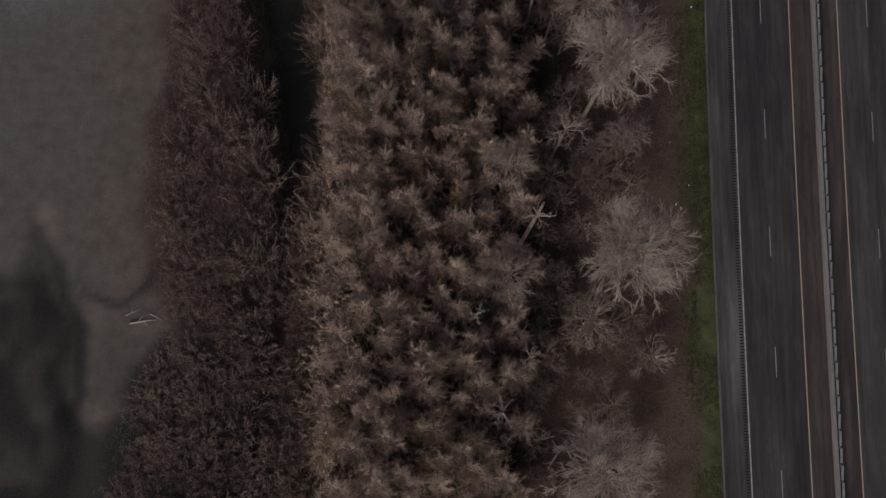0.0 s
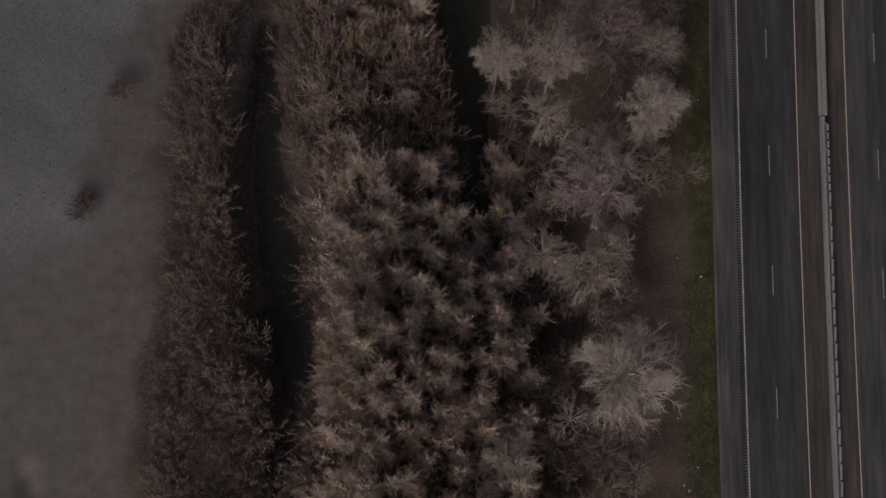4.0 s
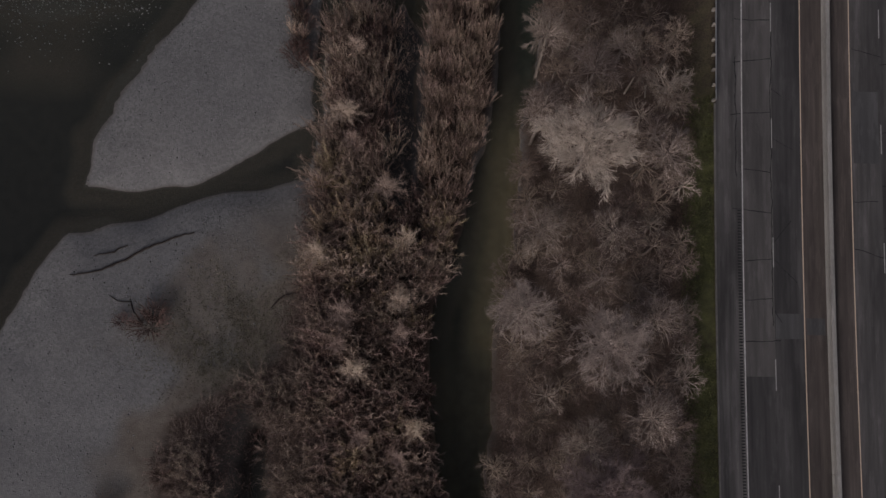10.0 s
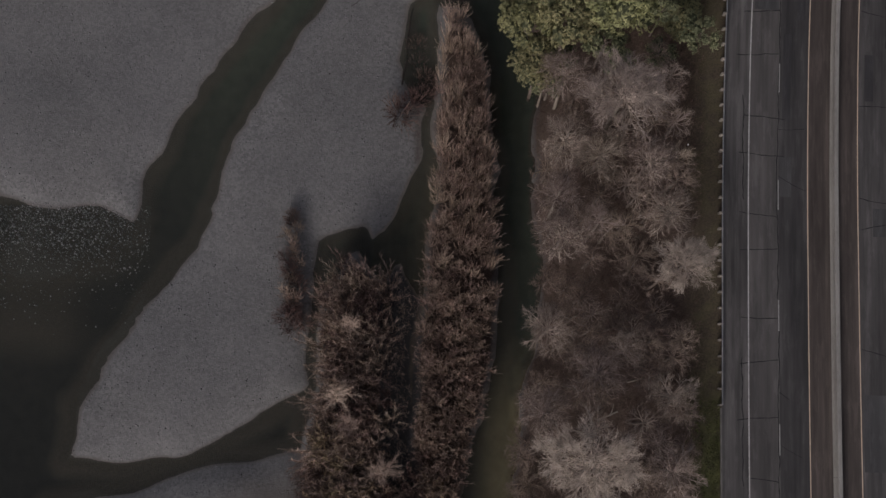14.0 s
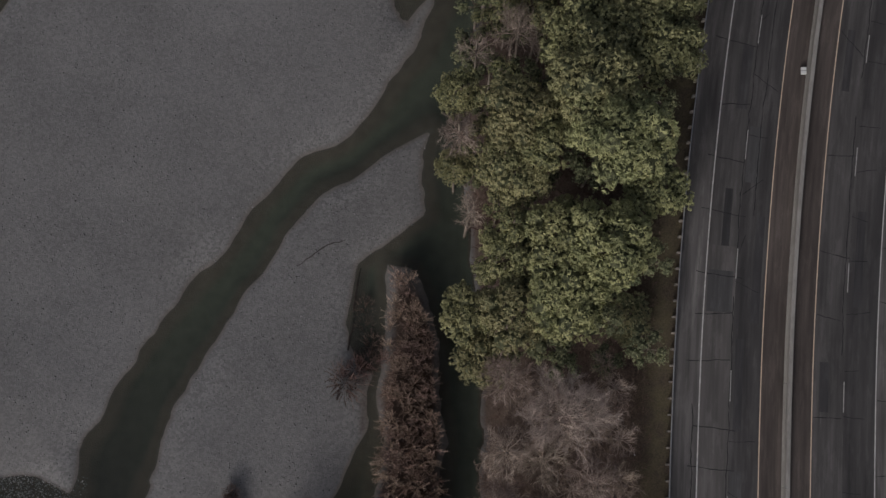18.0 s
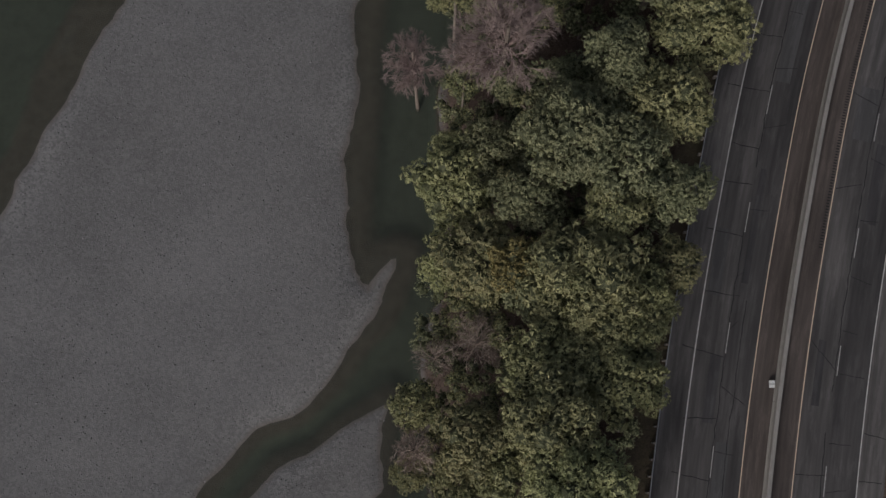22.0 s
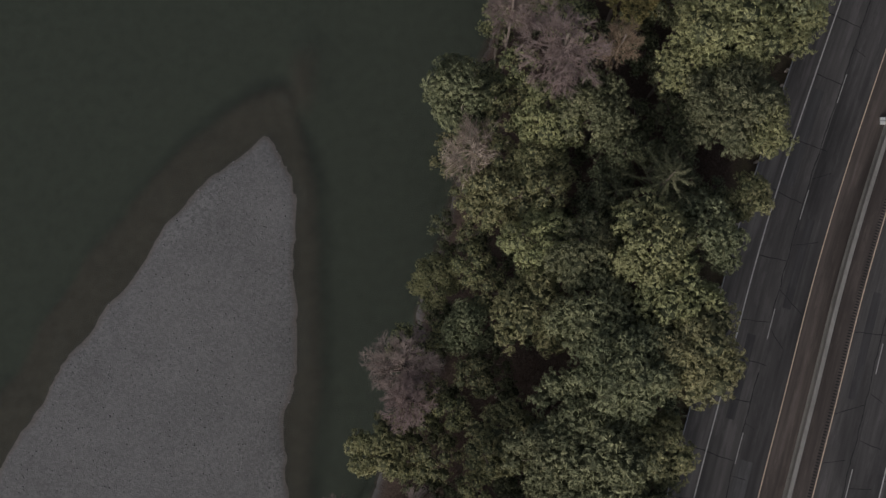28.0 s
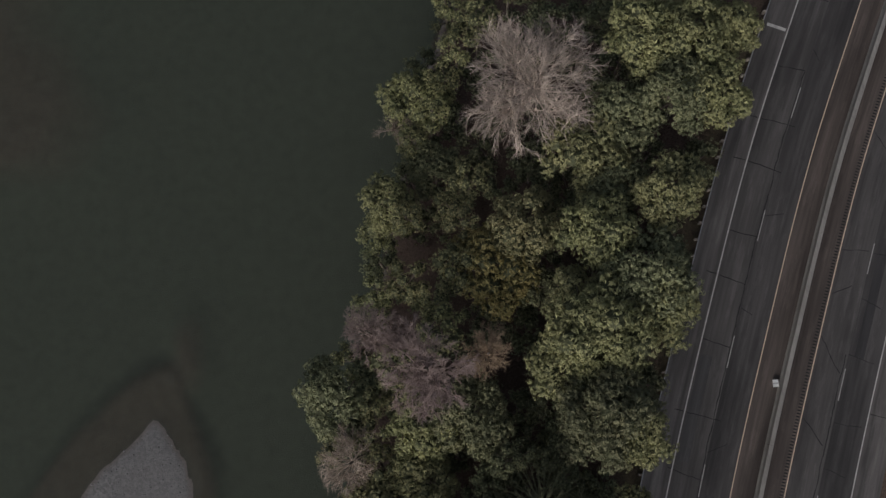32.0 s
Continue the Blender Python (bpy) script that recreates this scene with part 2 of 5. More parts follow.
BARS = {
    "south": [(-300, -400), (-170, -60), (-95, 40), (-71.1, 82.2), (-57.9, 98.2), (-53.6, 105.8), (-48.4, 112.5), (-38.3, 114.5), (-23.2, 118.2),
              (-16.1, 119.2), (-14.5, 128.2), (-13.5, 140.2), (-9.5, 146.2), (-5.5, 142.2), (-4.7, 125.2), (-3.4, 106.2), (1.2, 104.2), (-0.2, 92.2), (1.3, 81.2), (2.8, 72.2), (4.6, 62.1), (9.7, 54.1), (13.7, 40.1), (14, -400)],
    "willow": [(-0.4, 100.2), (-1, 125.2), (-0.1, 139.2), (0.4, 149.2), (1.6, 158.2), (2.2, 175.2), (2.8, 182.2), (5.9, 181.2), (9.3, 172.2), (10.4, 157.2), (10.7, 140.2), (9.2, 128.2), (6.1, 116.2), (2, 104.2)],
    "mud": [(-5.2, 103), (-5.2, 125), (-6.2, 141), (-3.6, 145.5), (-0.4, 140), (-0.6, 125), (0, 103)],
    "middle": [(-15.5, 127.9), (-18.8, 125.7), (-24.8, 121.9), (-32.3, 118.2), (-38.4, 118.8), (-46.7, 118.8), (-45.8, 125.7), (-43.3, 128.7), (-36, 139.5), (-30.5, 147.2),
               (-29.1, 153.3), (-26.4, 159.8), (-23.5, 167), (-19.9, 174), (-16, 178.8), (-11.9, 185.7), (-6.2, 191.2), (1.6, 197), (8.3, 201), (7.3, 197.2), (7.3, 188.6), (-1.6, 182.1), (-3, 174.2), (-1.4, 168.2), (0.9, 166.2),
               (0.6, 160.2), (-4.5, 150.3), (-6.8, 147.8), (-7.6, 150.2), (-14.6, 148.6), (-15.2, 136.2)],
    "north": [(-300, 120), (-90, 150), (-58.4, 155.2), (-53.6, 152.8), (-44.3, 152), (-38.8, 150.2), (-37.6, 156.2), (-35.5, 160.8), (-30.5, 170.7), (-24.6, 178.5), (-15.6, 190.2), (-7.8, 197), (-0, 203.2), (4.9, 210.8),
              (8.5, 218.8), (8.2, 220.2), (4.7, 215.3), (2.9, 218.2), (1.4, 229.2), (1.5, 237.2), (2.4, 249.2), (2.8, 260.1), (2.3, 272.1), (1.7, 285.6), (-0.8, 292.1), (-2, 293.8), (-7.9, 289.1),
              (-13, 283.6), (-20.8, 271.8), (-28.5, 260.1), (-35.8, 246.7), (-41.7, 233.2), (-47, 223.2), (-62.9, 205.2), (-120, 185), (-300, 180)],
}


def inside_distance(x, y, poly):
    """Distance to the outline, positive inside."""
    d = np.full(x.shape, 1e9)
    s = np.zeros(x.shape, bool)
    for (ax, ay), (bx, by) in zip(poly, poly[1:] + poly[:1]):
        ex, ey = bx - ax, by - ay
        t = np.clip(((x - ax) * ex + (y - ay) * ey) / (ex * ex + ey * ey), 0, 1)
        d = np.minimum(d, np.hypot(x - ax - t * ex, y - ay - t * ey))
        if ay != by:
            s ^= ((ay > y) != (by > y)) & (x < (bx - ax) * (y - ay) / (by - ay) + ax)
    return np.where(s, d, -d)


LATTICE = np.random.RandomState(3).rand(256, 256)


def wave(x, y, size, seed=0):
    """Smooth noise from 0 to 1 with lumps of the given size."""
    x, y = np.asarray(x, float) / size + seed * 17.3, np.asarray(y, float) / size + seed * 7.7
    i, j = np.floor(x).astype(int), np.floor(y).astype(int)
    u, v = x - i, y - j
    u, v = u * u * (3 - 2 * u), v * v * (3 - 2 * v)
    g = lambda a, b: LATTICE[a % 256, b % 256]
    return (g(i, j) * (1 - u) + g(i + 1, j) * u) * (1 - v) + (g(i, j + 1) * (1 - u) + g(i + 1, j + 1) * u) * v


def ramp(v, a, b):
    s = np.clip((v - a) / (b - a), 0, 1)
    return s * s * (3 - 2 * s)


def marshy(x, y):
    """1 in the dark marsh beside the side creek, falling to 0 round it."""
    cx = np.interp(y, [20, 36, 46, 60, 80, 92], [-18.5, -18.8, -20.5, -22.6, -24.0, -24.0])
    w = np.interp(y, [20, 36, 46, 60, 80, 92], [1.2, 2.6, 4.2, 5.0, 4.6, 2.0])
    return np.exp(-np.abs((np.asarray(x, float) - cx) / w) ** 3) * ramp(y, 14, 34) * (1 - ramp(y, 86, 97))


CREEK = [(-22, 86, 0.5), (-22.2, 78, 1.0), (-21.6, 66, 1.6), (-20.2, 56, 2.1), (-18.4, 46, 2.5), (-17.2, 36, 1.6), (-18.4, 25, 0.8), (-20, 9, 0.5), (-22.6, -10, 0.5), (-26, -60, 0.5)]


SHORE_Y, SHORE_X = [-20, -3, 10, 30, 56, 70, 82, 87, 91, 95, 108, 114], [-46, -41, -36, -39, -36, -36, -36.5, -34, -27, -20, -17.5, -17]
TROUGH = [(-52, 24), (-50.5, 18.5), (-49, 14), (-47, 10), (-47.2, 3), (-46, -4), (-47, -20)]
TONGUE = [(-33.5, 13), (-37, 10), (-41.5, 5.5), (-43.5, -1)]


def line_distance(x, y, pts):
    d = np.full(np.shape(x), 1e9)
    for (ax, ay), (bx, by) in zip(pts, pts[1:]):
        ex, ey = bx - ax, by - ay
        t = np.clip(((x - ax) * ex + (y - ay) * ey) / (ex * ex + ey * ey), 0, 1)
        d = np.minimum(d, np.hypot(x - ax - t * ex, y - ay - t * ey))
    return d


def bar_top(y):
    return np.interp(y, [0, 60, 95, 120, 150, 190, 290], [4.4, 4.0, 2.4, 1.3, 1.0, 0.6, 0.45])


def land(x, y):
    x, y = np.asarray(x, float), np.asarray(y, float)
    wx, wy = x + 1.6 * (wave(x, y, 6, 1) - 0.5), y + 1.6 * (wave(x, y, 6, 2) - 0.5)
    wx += 0.5 * (wave(x, y, 1.3, 5) - 0.5)
    d = np.max([inside_distance(wx, wy, p) for p in BARS.values()], axis=0)
    top = bar_top(y)
    shelf = ramp(4 - wx, 0, 5) * ramp(y, 225, 258)
    h = np.where(d > 0, top * (1 - np.exp(-np.maximum(d, 0) / (1.7 + top))), -0.14 * ramp(-d, 0, 0.5) - 1.3 * ramp(-d, np.interp(y, [90, 130, 165, 200, 220], [1.6, 1.0, 0.3, 0.6, 2.2]) + 2.6 * shelf, np.interp(y, [90, 130, 165, 200, 220], [5.2, 4.6, 3.0, 3.6, 5.5]) + 2.4 * shelf))
    for cx, cy, rx, ry, up in ((-51, 147, 16, 4.8, 1.6), (-53, 137, 10, 6.5, 1.3), (-24, 334, 16, 9, 1.35), (-30, 350, 18, 13, 1.35), (2.6, 301, 3.4, 7, 1.1)):
        h = np.where(d < 0, np.minimum(h + up * np.exp(-((wx - cx) / rx) ** 2 - ((wy - cy) / ry) ** 2), np.maximum(h, -0.12)), h)
    c = np.full(x.shape, 9.0)
    for (ax, ay, ar), (bx, by, br) in zip(CREEK, CREEK[1:]):
        ex, ey = bx - ax, by - ay
        t = np.clip(((wx - ax) * ex + (wy - ay) * ey) / (ex * ex + ey * ey), 0, 1)
        c = np.minimum(c, np.hypot(wx - ax - t * ex, wy - ay - t * ey) / (ar + t * (br - ar)))
    soft = ramp(c, 0.8, 3.6)
    h = h * soft + np.interp(y, [16, 34], [2.6, -0.55]) * (1 - soft)
    h = h + ramp(h, 0.15, 1.0) * (0.6 * (wave(x, y, 11, 3) - 0.5) + 0.14 * (wave(x, y, 2.2, 4) - 0.5)) + (1 - ramp(h, 0.0, 0.4)) * 0.22 * (wave(x, y, 5, 6) - 0.5)
    h = h - 0.9 * np.exp(-(line_distance(wx, wy, TROUGH) / 1.7) ** 2)
    h = h + WATER
    b, e = bank(y), edge(y) - 3.4
    s = (wx - b) / np.maximum(e - 3.0 - b, 4)
    rise = WATER - 0.6 + (19.9) * np.clip(s, 0, 1) ** 0.85 + 0.8 * ramp(s, 0.9, 1.15)
    rise = rise + np.where(s < 0.95, 1.2 * (wave(x, y, 5, 8) - 0.5), 0)
    up = np.where(s > 0, np.minimum(rise, -0.22), -99)
    return np.maximum(h, up), s, d, c


GRID_X, GRID_Y = np.arange(-70, 100, 0.5), np.arange(-30, 360, 0.5)
GRID = land(*[a.ravel() for a in np.meshgrid(GRID_X, GRID_Y)])[0].reshape(len(GRID_Y), len(GRID_X))


def height(x, y):
    """The ground's height, between the points of a half-metre grid."""
    i, j = (x + 70) * 2, (y + 30) * 2
    a, b = int(i), int(j)
    u, v = i - a, j - b
    return float((GRID[b, a] * (1 - u) + GRID[b, a + 1] * u) * (1 - v) + (GRID[b + 1, a] * (1 - u) + GRID[b + 1, a + 1] * u) * v)


# ---- building helpers ----
def unit(v):
    return v / (math.sqrt(v[0] * v[0] + v[1] * v[1] + v[2] * v[2]) + 1e-9)


def cross(a, b):
    return np.array([a[1] * b[2] - a[2] * b[1], a[2] * b[0] - a[0] * b[2], a[0] * b[1] - a[1] * b[0]])


class Shape:
    """Gathers points and faces of one mesh."""

    def __init__(self):
        self.v, self.f, self.n = [], [], 0

    def add(self, v, f):
        self.v.append(np.asarray(v, float))
        self.f += [tuple(k + self.n for k in q) for q in f]
        self.n += len(v)

    def box(self, a, b, m=None):
        (x0, y0, z0), (x1, y1, z1) = a, b
        v = [(x0, y0, z0), (x1, y0, z0), (x1, y1, z0), (x0, y1, z0), (x0, y0, z1), (x1, y0, z1), (x1, y1, z1), (x0, y1, z1)]
        if m is not None:
            v = [tuple(m @ Vector(p)) for p in v]
        self.add(v, [(0, 3, 2, 1), (4, 5, 6, 7), (0, 1, 5, 4), (1, 2, 6, 5), (2, 3, 7, 6), (3, 0, 4, 7)])

    def tube(self, pts, radii, sides=3):
        pts = np.asarray(pts, float)
        ring = np.linspace(0, 2 * math.pi, sides, endpoint=False)
        way = np.gradient(pts, axis=0)
        v, tip = [], radii[-1] < 1e-6
        m = len(pts) - tip
        for k in range(m):
            w = unit(way[k])
            a = cross(w, (0, 0, 1) if abs(w[2]) < 0.9 else (1, 0, 0))
            a = unit(a)
            b = cross(w, a)
            v += [pts[k] + radii[k] * (math.cos(t) * a + math.sin(t) * b) for t in ring]
        f = [(k * sides + i, k * sides + (i + 1) % sides, (k + 1) * sides + (i + 1) % sides, (k + 1) * sides + i) for k in range(m - 1) for i in range(sides)]
        if tip:
            v.append(pts[-1])
            f += [((m - 1) * sides + i, (m - 1) * sides + (i + 1) % sides, m * sides) for i in range(sides)]
        self.add(v, f)

    def twig(self, a, b, r):
        """A thin pointed shoot, one sliver."""
        w = np.asarray(b, float) - a
        c = np.array([-w[1], w[0], 0.3 * w[0]])
        c = unit(c) * r
        self.add([a - c, a + c, b], [(0, 1, 2)])

    def mesh(self, name, mat, smooth=False):
        me = bpy.data.meshes.new(name)
        me.from_pydata(np.concatenate(self.v).tolist() if self.v else [], [], self.f)
        me.materials.append(mat)
        if smooth:
            me.polygons.foreach_set("use_smooth", [True] * len(me.polygons))
        me.update()
        return me


def part(name, shape, mat, parent=None, label="", smooth=False):
    ob = new(name, shape.mesh(name, mat, smooth))
    ob.parent = parent
    return tagged(ob, label=label)


def ribbon(shape, y0, y1, o0, o1, z0, z1, step=3.0):
    """A slab along the road between two offsets."""
    n = max(1, int(math.ceil((y1 - y0) / step)))
    v, f = [], []
    for k in range(n + 1):
        y = y0 + (y1 - y0) * k / n
        a, b = road(y, o0), road(y, o1)
        v += [(*a, z0), (*b, z0), (*b, z1), (*a, z1)]
    for k in range(n):
        i, j = 4 * k, 4 * k + 4
        f += [(i + 3, i + 2, j + 2, j + 3), (i, i + 3, j + 3, j), (i + 2, i + 1, j + 1, j + 2), (i + 1, i, j, j + 1)]
    f += [(0, 1, 2, 3), (4 * n + 3, 4 * n + 2, 4 * n + 1, 4 * n)]
    shape.add(v, f)


# ---- ground ----
def axis(lo, a, b, hi, step):
    inner = np.arange(a, b + step / 2, step)
    left, right, d = [], [], step
    x = a
    while x > lo:
        d *= 1.35
        x -= d
        left.append(x)
    x, d = inner[-1], step
    while x < hi:
        d *= 1.35
        x += d
        right.append(x)
    return np.concatenate([left[::-1], inner, right])


def build_ground():
    xs, ys = axis(-1500, -62, 66, 1500, 0.75), axis(-1500, -20, 350, 1800, 0.75)
    gx, gy = np.meshgrid(xs, ys)
    x, y = gx.ravel(), gy.ravel()
    h, s, d, c = land(x, y)
    nx, ny = len(xs), len(ys)
    i = (np.arange(ny - 1)[:, None] * nx + np.arange(nx - 1)[None]).ravel()
    me = bpy.data.meshes.new("ground")
    me.vertices.add(len(x))
    me.vertices.foreach_set("co", np.stack([x, y, h], 1).ravel())
    quads = np.stack([i, i + 1, i + nx + 1, i + nx], 1)
    me.loops.add(quads.size)
    me.loops.foreach_set("vertex_index", quads.ravel())
    me.polygons.add(len(quads))
    me.polygons.foreach_set("loop_start", np.arange(len(quads)) * 4)
    me.polygons.foreach_set("use_smooth", np.ones(len(quads), bool))
    me.update(calc_edges=True)
    n1 = wave(x, y, 7, 11) + 0.5 * wave(x, y, 2.5, 12)
    shore = np.interp(y, SHORE_Y, SHORE_X)
    brush = ramp(x - shore + 5 * (n1 - 0.75), -1.0, 3.0) * ramp(-s, -0.02, 0.05) * (1 - ramp(y, 112, 122))
    wood = ramp(x + 15 + 3 * (n1 - 0.75), 0, 2) * ramp(150 - y + (x > -1) * 32, 0, 6) * ramp(-s, -0.02, 0.05) * ramp(d, 0.2, 1.2)
    litter = np.clip(np.maximum(np.maximum(brush, wood), ramp(s, 0.0, 0.06)), 0, 1)
    side = x - edge(y)
    grass = ramp(side + 1.5 * (n1 - 0.75), -7.4, -5.2) * (1 - ramp(side, -3.2, -2.8)) * (1 - 0.6 * ramp(y, 118, 132))
    tan = ramp(x - shore + 7 * (n1 - 0.75), -9.5, -3.5) * (1 - ramp(y, 108, 120)) + 0.9 * ramp(62 - y + 14 * (n1 - 0.75) + 0.7 * (x + 50), 0, 22) * (x < -20)
    streak = wave(x + 0.35 * y, y * 0.4, 4, 14) + 0.5 * wave(x, y * 0.6, 1.6, 15)
    trough, tongue = line_distance(x + 1.5 * (n1 - 0.75), y, TROUGH), line_distance(x + 2 * (n1 - 0.75), y, TONGUE)
    west = ramp(21 - y + 7 * (n1 - 0.75), 0, 5) * ramp(np.interp(y, [-20, -4, 3, 10, 14, 18.5, 24], [-47, -46, -47.2, -47, -49, -50.5, -52]) - x + 3 * (n1 - 0.75), -1.5, 1.5)
    dark = west * (0.62 + 0.38 * ramp(streak, 0.3, 0.8))
    dark = np.maximum(dark, 0.95 * np.exp(-(trough / 1.5) ** 2) * ramp(24 - y, 0, 6))
    south = ramp(9 - y + 8 * (n1 - 0.75) + 0.5 * (x + 44), 0, 7) * (x < -20)
    dark = np.maximum(dark, 0.9 * south * (0.55 + 0.45 * ramp(streak, 0.35, 0.9)))
    dark = dark * (1 - 0.92 * np.exp(-(tongue / 2.3) ** 2))
    dark = np.maximum(dark, 0.95 * marshy(x + 2 * (n1 - 0.75), y) * (0.7 + 0.3 * ramp(streak, 0.3, 0.9)))
    litter = litter * (1 - 0.8 * np.exp(-(tongue / 2.0) ** 2))
    mud = ramp(inside_distance(x + 1.5 * (n1 - 0.75), y, BARS["mud"]), -0.8, 0.6)
    dark, litter = np.maximum(dark, 0.8 * mud), litter * (1 - mud)
    furrow = np.exp(-((np.hypot(x + 41, y - 19) - 5.5 + 2 * (n1 - 0.75)) / 0.7) ** 2) * ramp(x + 49, 0, 3) * ramp(20 - y, 0, 3)
    dark = np.maximum(dark, 0.7 * furrow)
    tan = np.maximum(tan, np.exp(-(tongue / 2.6) ** 2) * 0.9)
    rim = ramp(d, 0.3, 1.0) * (1 - ramp(d, 2.0, 4.5)) * 0.55 * ramp(wave(x, y, 9, 31), 0.25, 0.7) * ((y > 60) & (s < -0.05))
    patchy = np.clip(0.5 + 1.1 * (wave(x + 0.5 * y, y * 0.5 - x * 0.25, 16, 33) - 0.5) + 0.5 * (wave(x, y, 5, 34) - 0.5), 0, 1)
    tan = np.maximum(tan, 0.8 * (0.6 + 0.4 * ramp(streak, 0.4, 1.0)) * ramp(1.3 - np.hypot((x + 27 - 0.8 * (y - 104)) / 8, (y - 104) / 9) + 0.8 * (n1 - 0.75), 0, 0.6))
    for name, v in (("litter", litter), ("grass", grass), ("tan", np.clip(tan, 0, 1)), ("dark", dark), ("rim", rim), ("patchy", patchy), ("silt", ramp(y + 0.9 * np.minimum(x + 20, 20), 122, 192)), ("sandbed", np.maximum(ramp(x - bank(y), -6, -1.5) * ramp(y, 88, 100) * (1 - ramp(y, 122, 138)), 0.35 * ramp(y, 106, 118) * (1 - ramp(y, 150, 165)) * (x < 3) * (x > -7) + 0.5 * ramp(y, 46, 66) * (1 - ramp(y, 88, 104)) * (x > -4)))):
        me.attributes.new(name, "FLOAT", "POINT").data.foreach_set("value", np.ascontiguousarray(v, dtype=np.float32))
    ob = new("ground", me)
    tagged(ob, "grey gravel bars, brown wooded bank and riverbed tinted for the water's murk", "ground", kind="structure")
    m = bpy.data.materials.new("riverside_ground")
    m.use_nodes = True
    n, l = m.node_tree.nodes, m.node_tree.links
    b = n["Principled BSDF"]
    b.inputs["Roughness"].default_value = 0.95
    b.inputs["Specular IOR Level"].default_value = 0.15
    geo = n.new("ShaderNodeNewGeometry")

    def tex(scale, detail=5, rough=0.6):
        t = n.new("ShaderNodeTexNoise")
        t.inputs["Scale"].default_value, t.inputs["Detail"].default_value, t.inputs["Roughness"].default_value = scale, detail, rough
        l.new(geo.outputs["Position"], t.inputs[0])
        return t.outputs[0]

    def tones(fac, p0, c0, p1, c1):
        r = n.new("ShaderNodeValToRGB")
        r.color_ramp.elements[0].position, r.color_ramp.elements[1].position = p0, p1
        r.color_ramp.elements[0].color, r.color_ramp.elements[1].color = (*c0, 1), (*c1, 1)
        l.new(fac, r.inputs[0])
        return r.outputs[0]

    def mix(fac, a, c):
        x = n.new("ShaderNodeMix")
        x.data_type = "RGBA"
        l.new(fac, x.inputs[0])
        l.new(a, x.inputs[6])
        l.new(c, x.inputs[7])
        return x.outputs[2]

    def mask(name):
        a = n.new("ShaderNodeAttribute")
        a.attribute_name = name
        return a.outputs["Fac"]

    vor = n.new("ShaderNodeTexVoronoi")
    vor.inputs["Scale"].default_value = 3.4
    l.new(geo.outputs["Position"], vor.inputs[0])
    peb = n.new("ShaderNodeSeparateColor")
    l.new(vor.outputs["Color"], peb.inputs[0])
    coarse, mid_, fine = tex(0.09), tex(0.6), tex(5.0, 4, 0.7)
    gravel = mix(fine, tones(coarse, 0.35, (0.134, 0.129, 0.126), 0.7, (0.192, 0.185, 0.18)), tones(peb.outputs[0], 0.1, (0.12, 0.116, 0.114), 0.95, (0.205, 0.199, 0.194)))
    gravel = mix(mask("patchy"), gravel, mix(fine, tones(coarse, 0.35, (0.155, 0.15, 0.148), 0.7, (0.20, 0.194, 0.19)), tones(peb.outputs[0], 0.1, (0.14, 0.136, 0.134), 0.95, (0.225, 0.218, 0.213))))
    gravel = mix(mask("rim"), gravel, tones(peb.outputs[0], 0.05, (0.14, 0.136, 0.132), 0.9, (0.25, 0.243, 0.237)))
    sand = tones(mid_, 0.3, (0.122, 0.103, 0.086), 0.75, (0.182, 0.156, 0.131))
    soil = tones(fine, 0.32, (0.054, 0.039, 0.031), 0.72, (0.155, 0.113, 0.09))
    grassy = tones(mid_, 0.35, (0.06, 0.054, 0.031), 0.7, (0.122, 0.125, 0.05))
    weedy = tones(fine, 0.3, (0.022, 0.021, 0.02), 0.75, (0.058, 0.054, 0.05))
    col = mix(mask("tan"), gravel, sand)
    col = mix(mask("litter"), col, soil)
    col = mix(mask("dark"), col, weedy)
    col = mix(mask("grass"), col, grassy)
    # bed colour by depth stands in for light lost and scattered in the water
    sep = n.new("ShaderNodeSeparateXYZ")
    l.new(geo.outputs["Position"], sep.inputs[0])
    wet = n.new("ShaderNodeMapRange")
    wet.inputs[1].default_value, wet.inputs[2].default_value, wet.inputs[3].default_value, wet.inputs[4].default_value = WATER + 0.17, WATER - 0.1, 0, 1
    l.new(sep.outputs[2], wet.inputs[0])
    deep = n.new("ShaderNodeMapRange")
    deep.inputs[1].default_value, deep.inputs[2].default_value, deep.inputs[3].default_value, deep.inputs[4].default_value = WATER - 0.25, WATER - 0.95, 0, 1
    l.new(sep.outputs[2], deep.inputs[0])
    # deep-water tone painted on the bed, grey-green where the river is murky
    mud = mix(mask("silt"), tones(mid_, 0.3, (0.018, 0.017, 0.017), 0.75, (0.038, 0.034, 0.032)), tones(mid_, 0.3, (0.086, 0.098, 0.077), 0.75, (0.115, 0.13, 0.102)))
    bed = mix(deep.outputs[0], mix(mask("silt"), tones(fine, 0.3, (0.06, 0.048, 0.04), 0.75, (0.125, 0.1, 0.083)), tones(mid_, 0.3, (0.105, 0.084, 0.07), 0.75, (0.155, 0.126, 0.104))), mud)
    bed = mix(mask("sandbed"), bed, tones(mid_, 0.3, (0.27, 0.21, 0.13), 0.75, (0.37, 0.295, 0.19)))
    col = mix(wet.outputs[0], col, bed)
    l.new(col, b.inputs["Base Color"])
    bp = n.new("ShaderNodeBump")
    bp.inputs["Strength"].default_value, bp.inputs["Distance"].default_value = 0.6, 0.15
    l.new(fine, bp.inputs["Height"])
    l.new(bp.outputs[0], b.inputs["Normal"])
    me.materials.append(m)


build_ground()


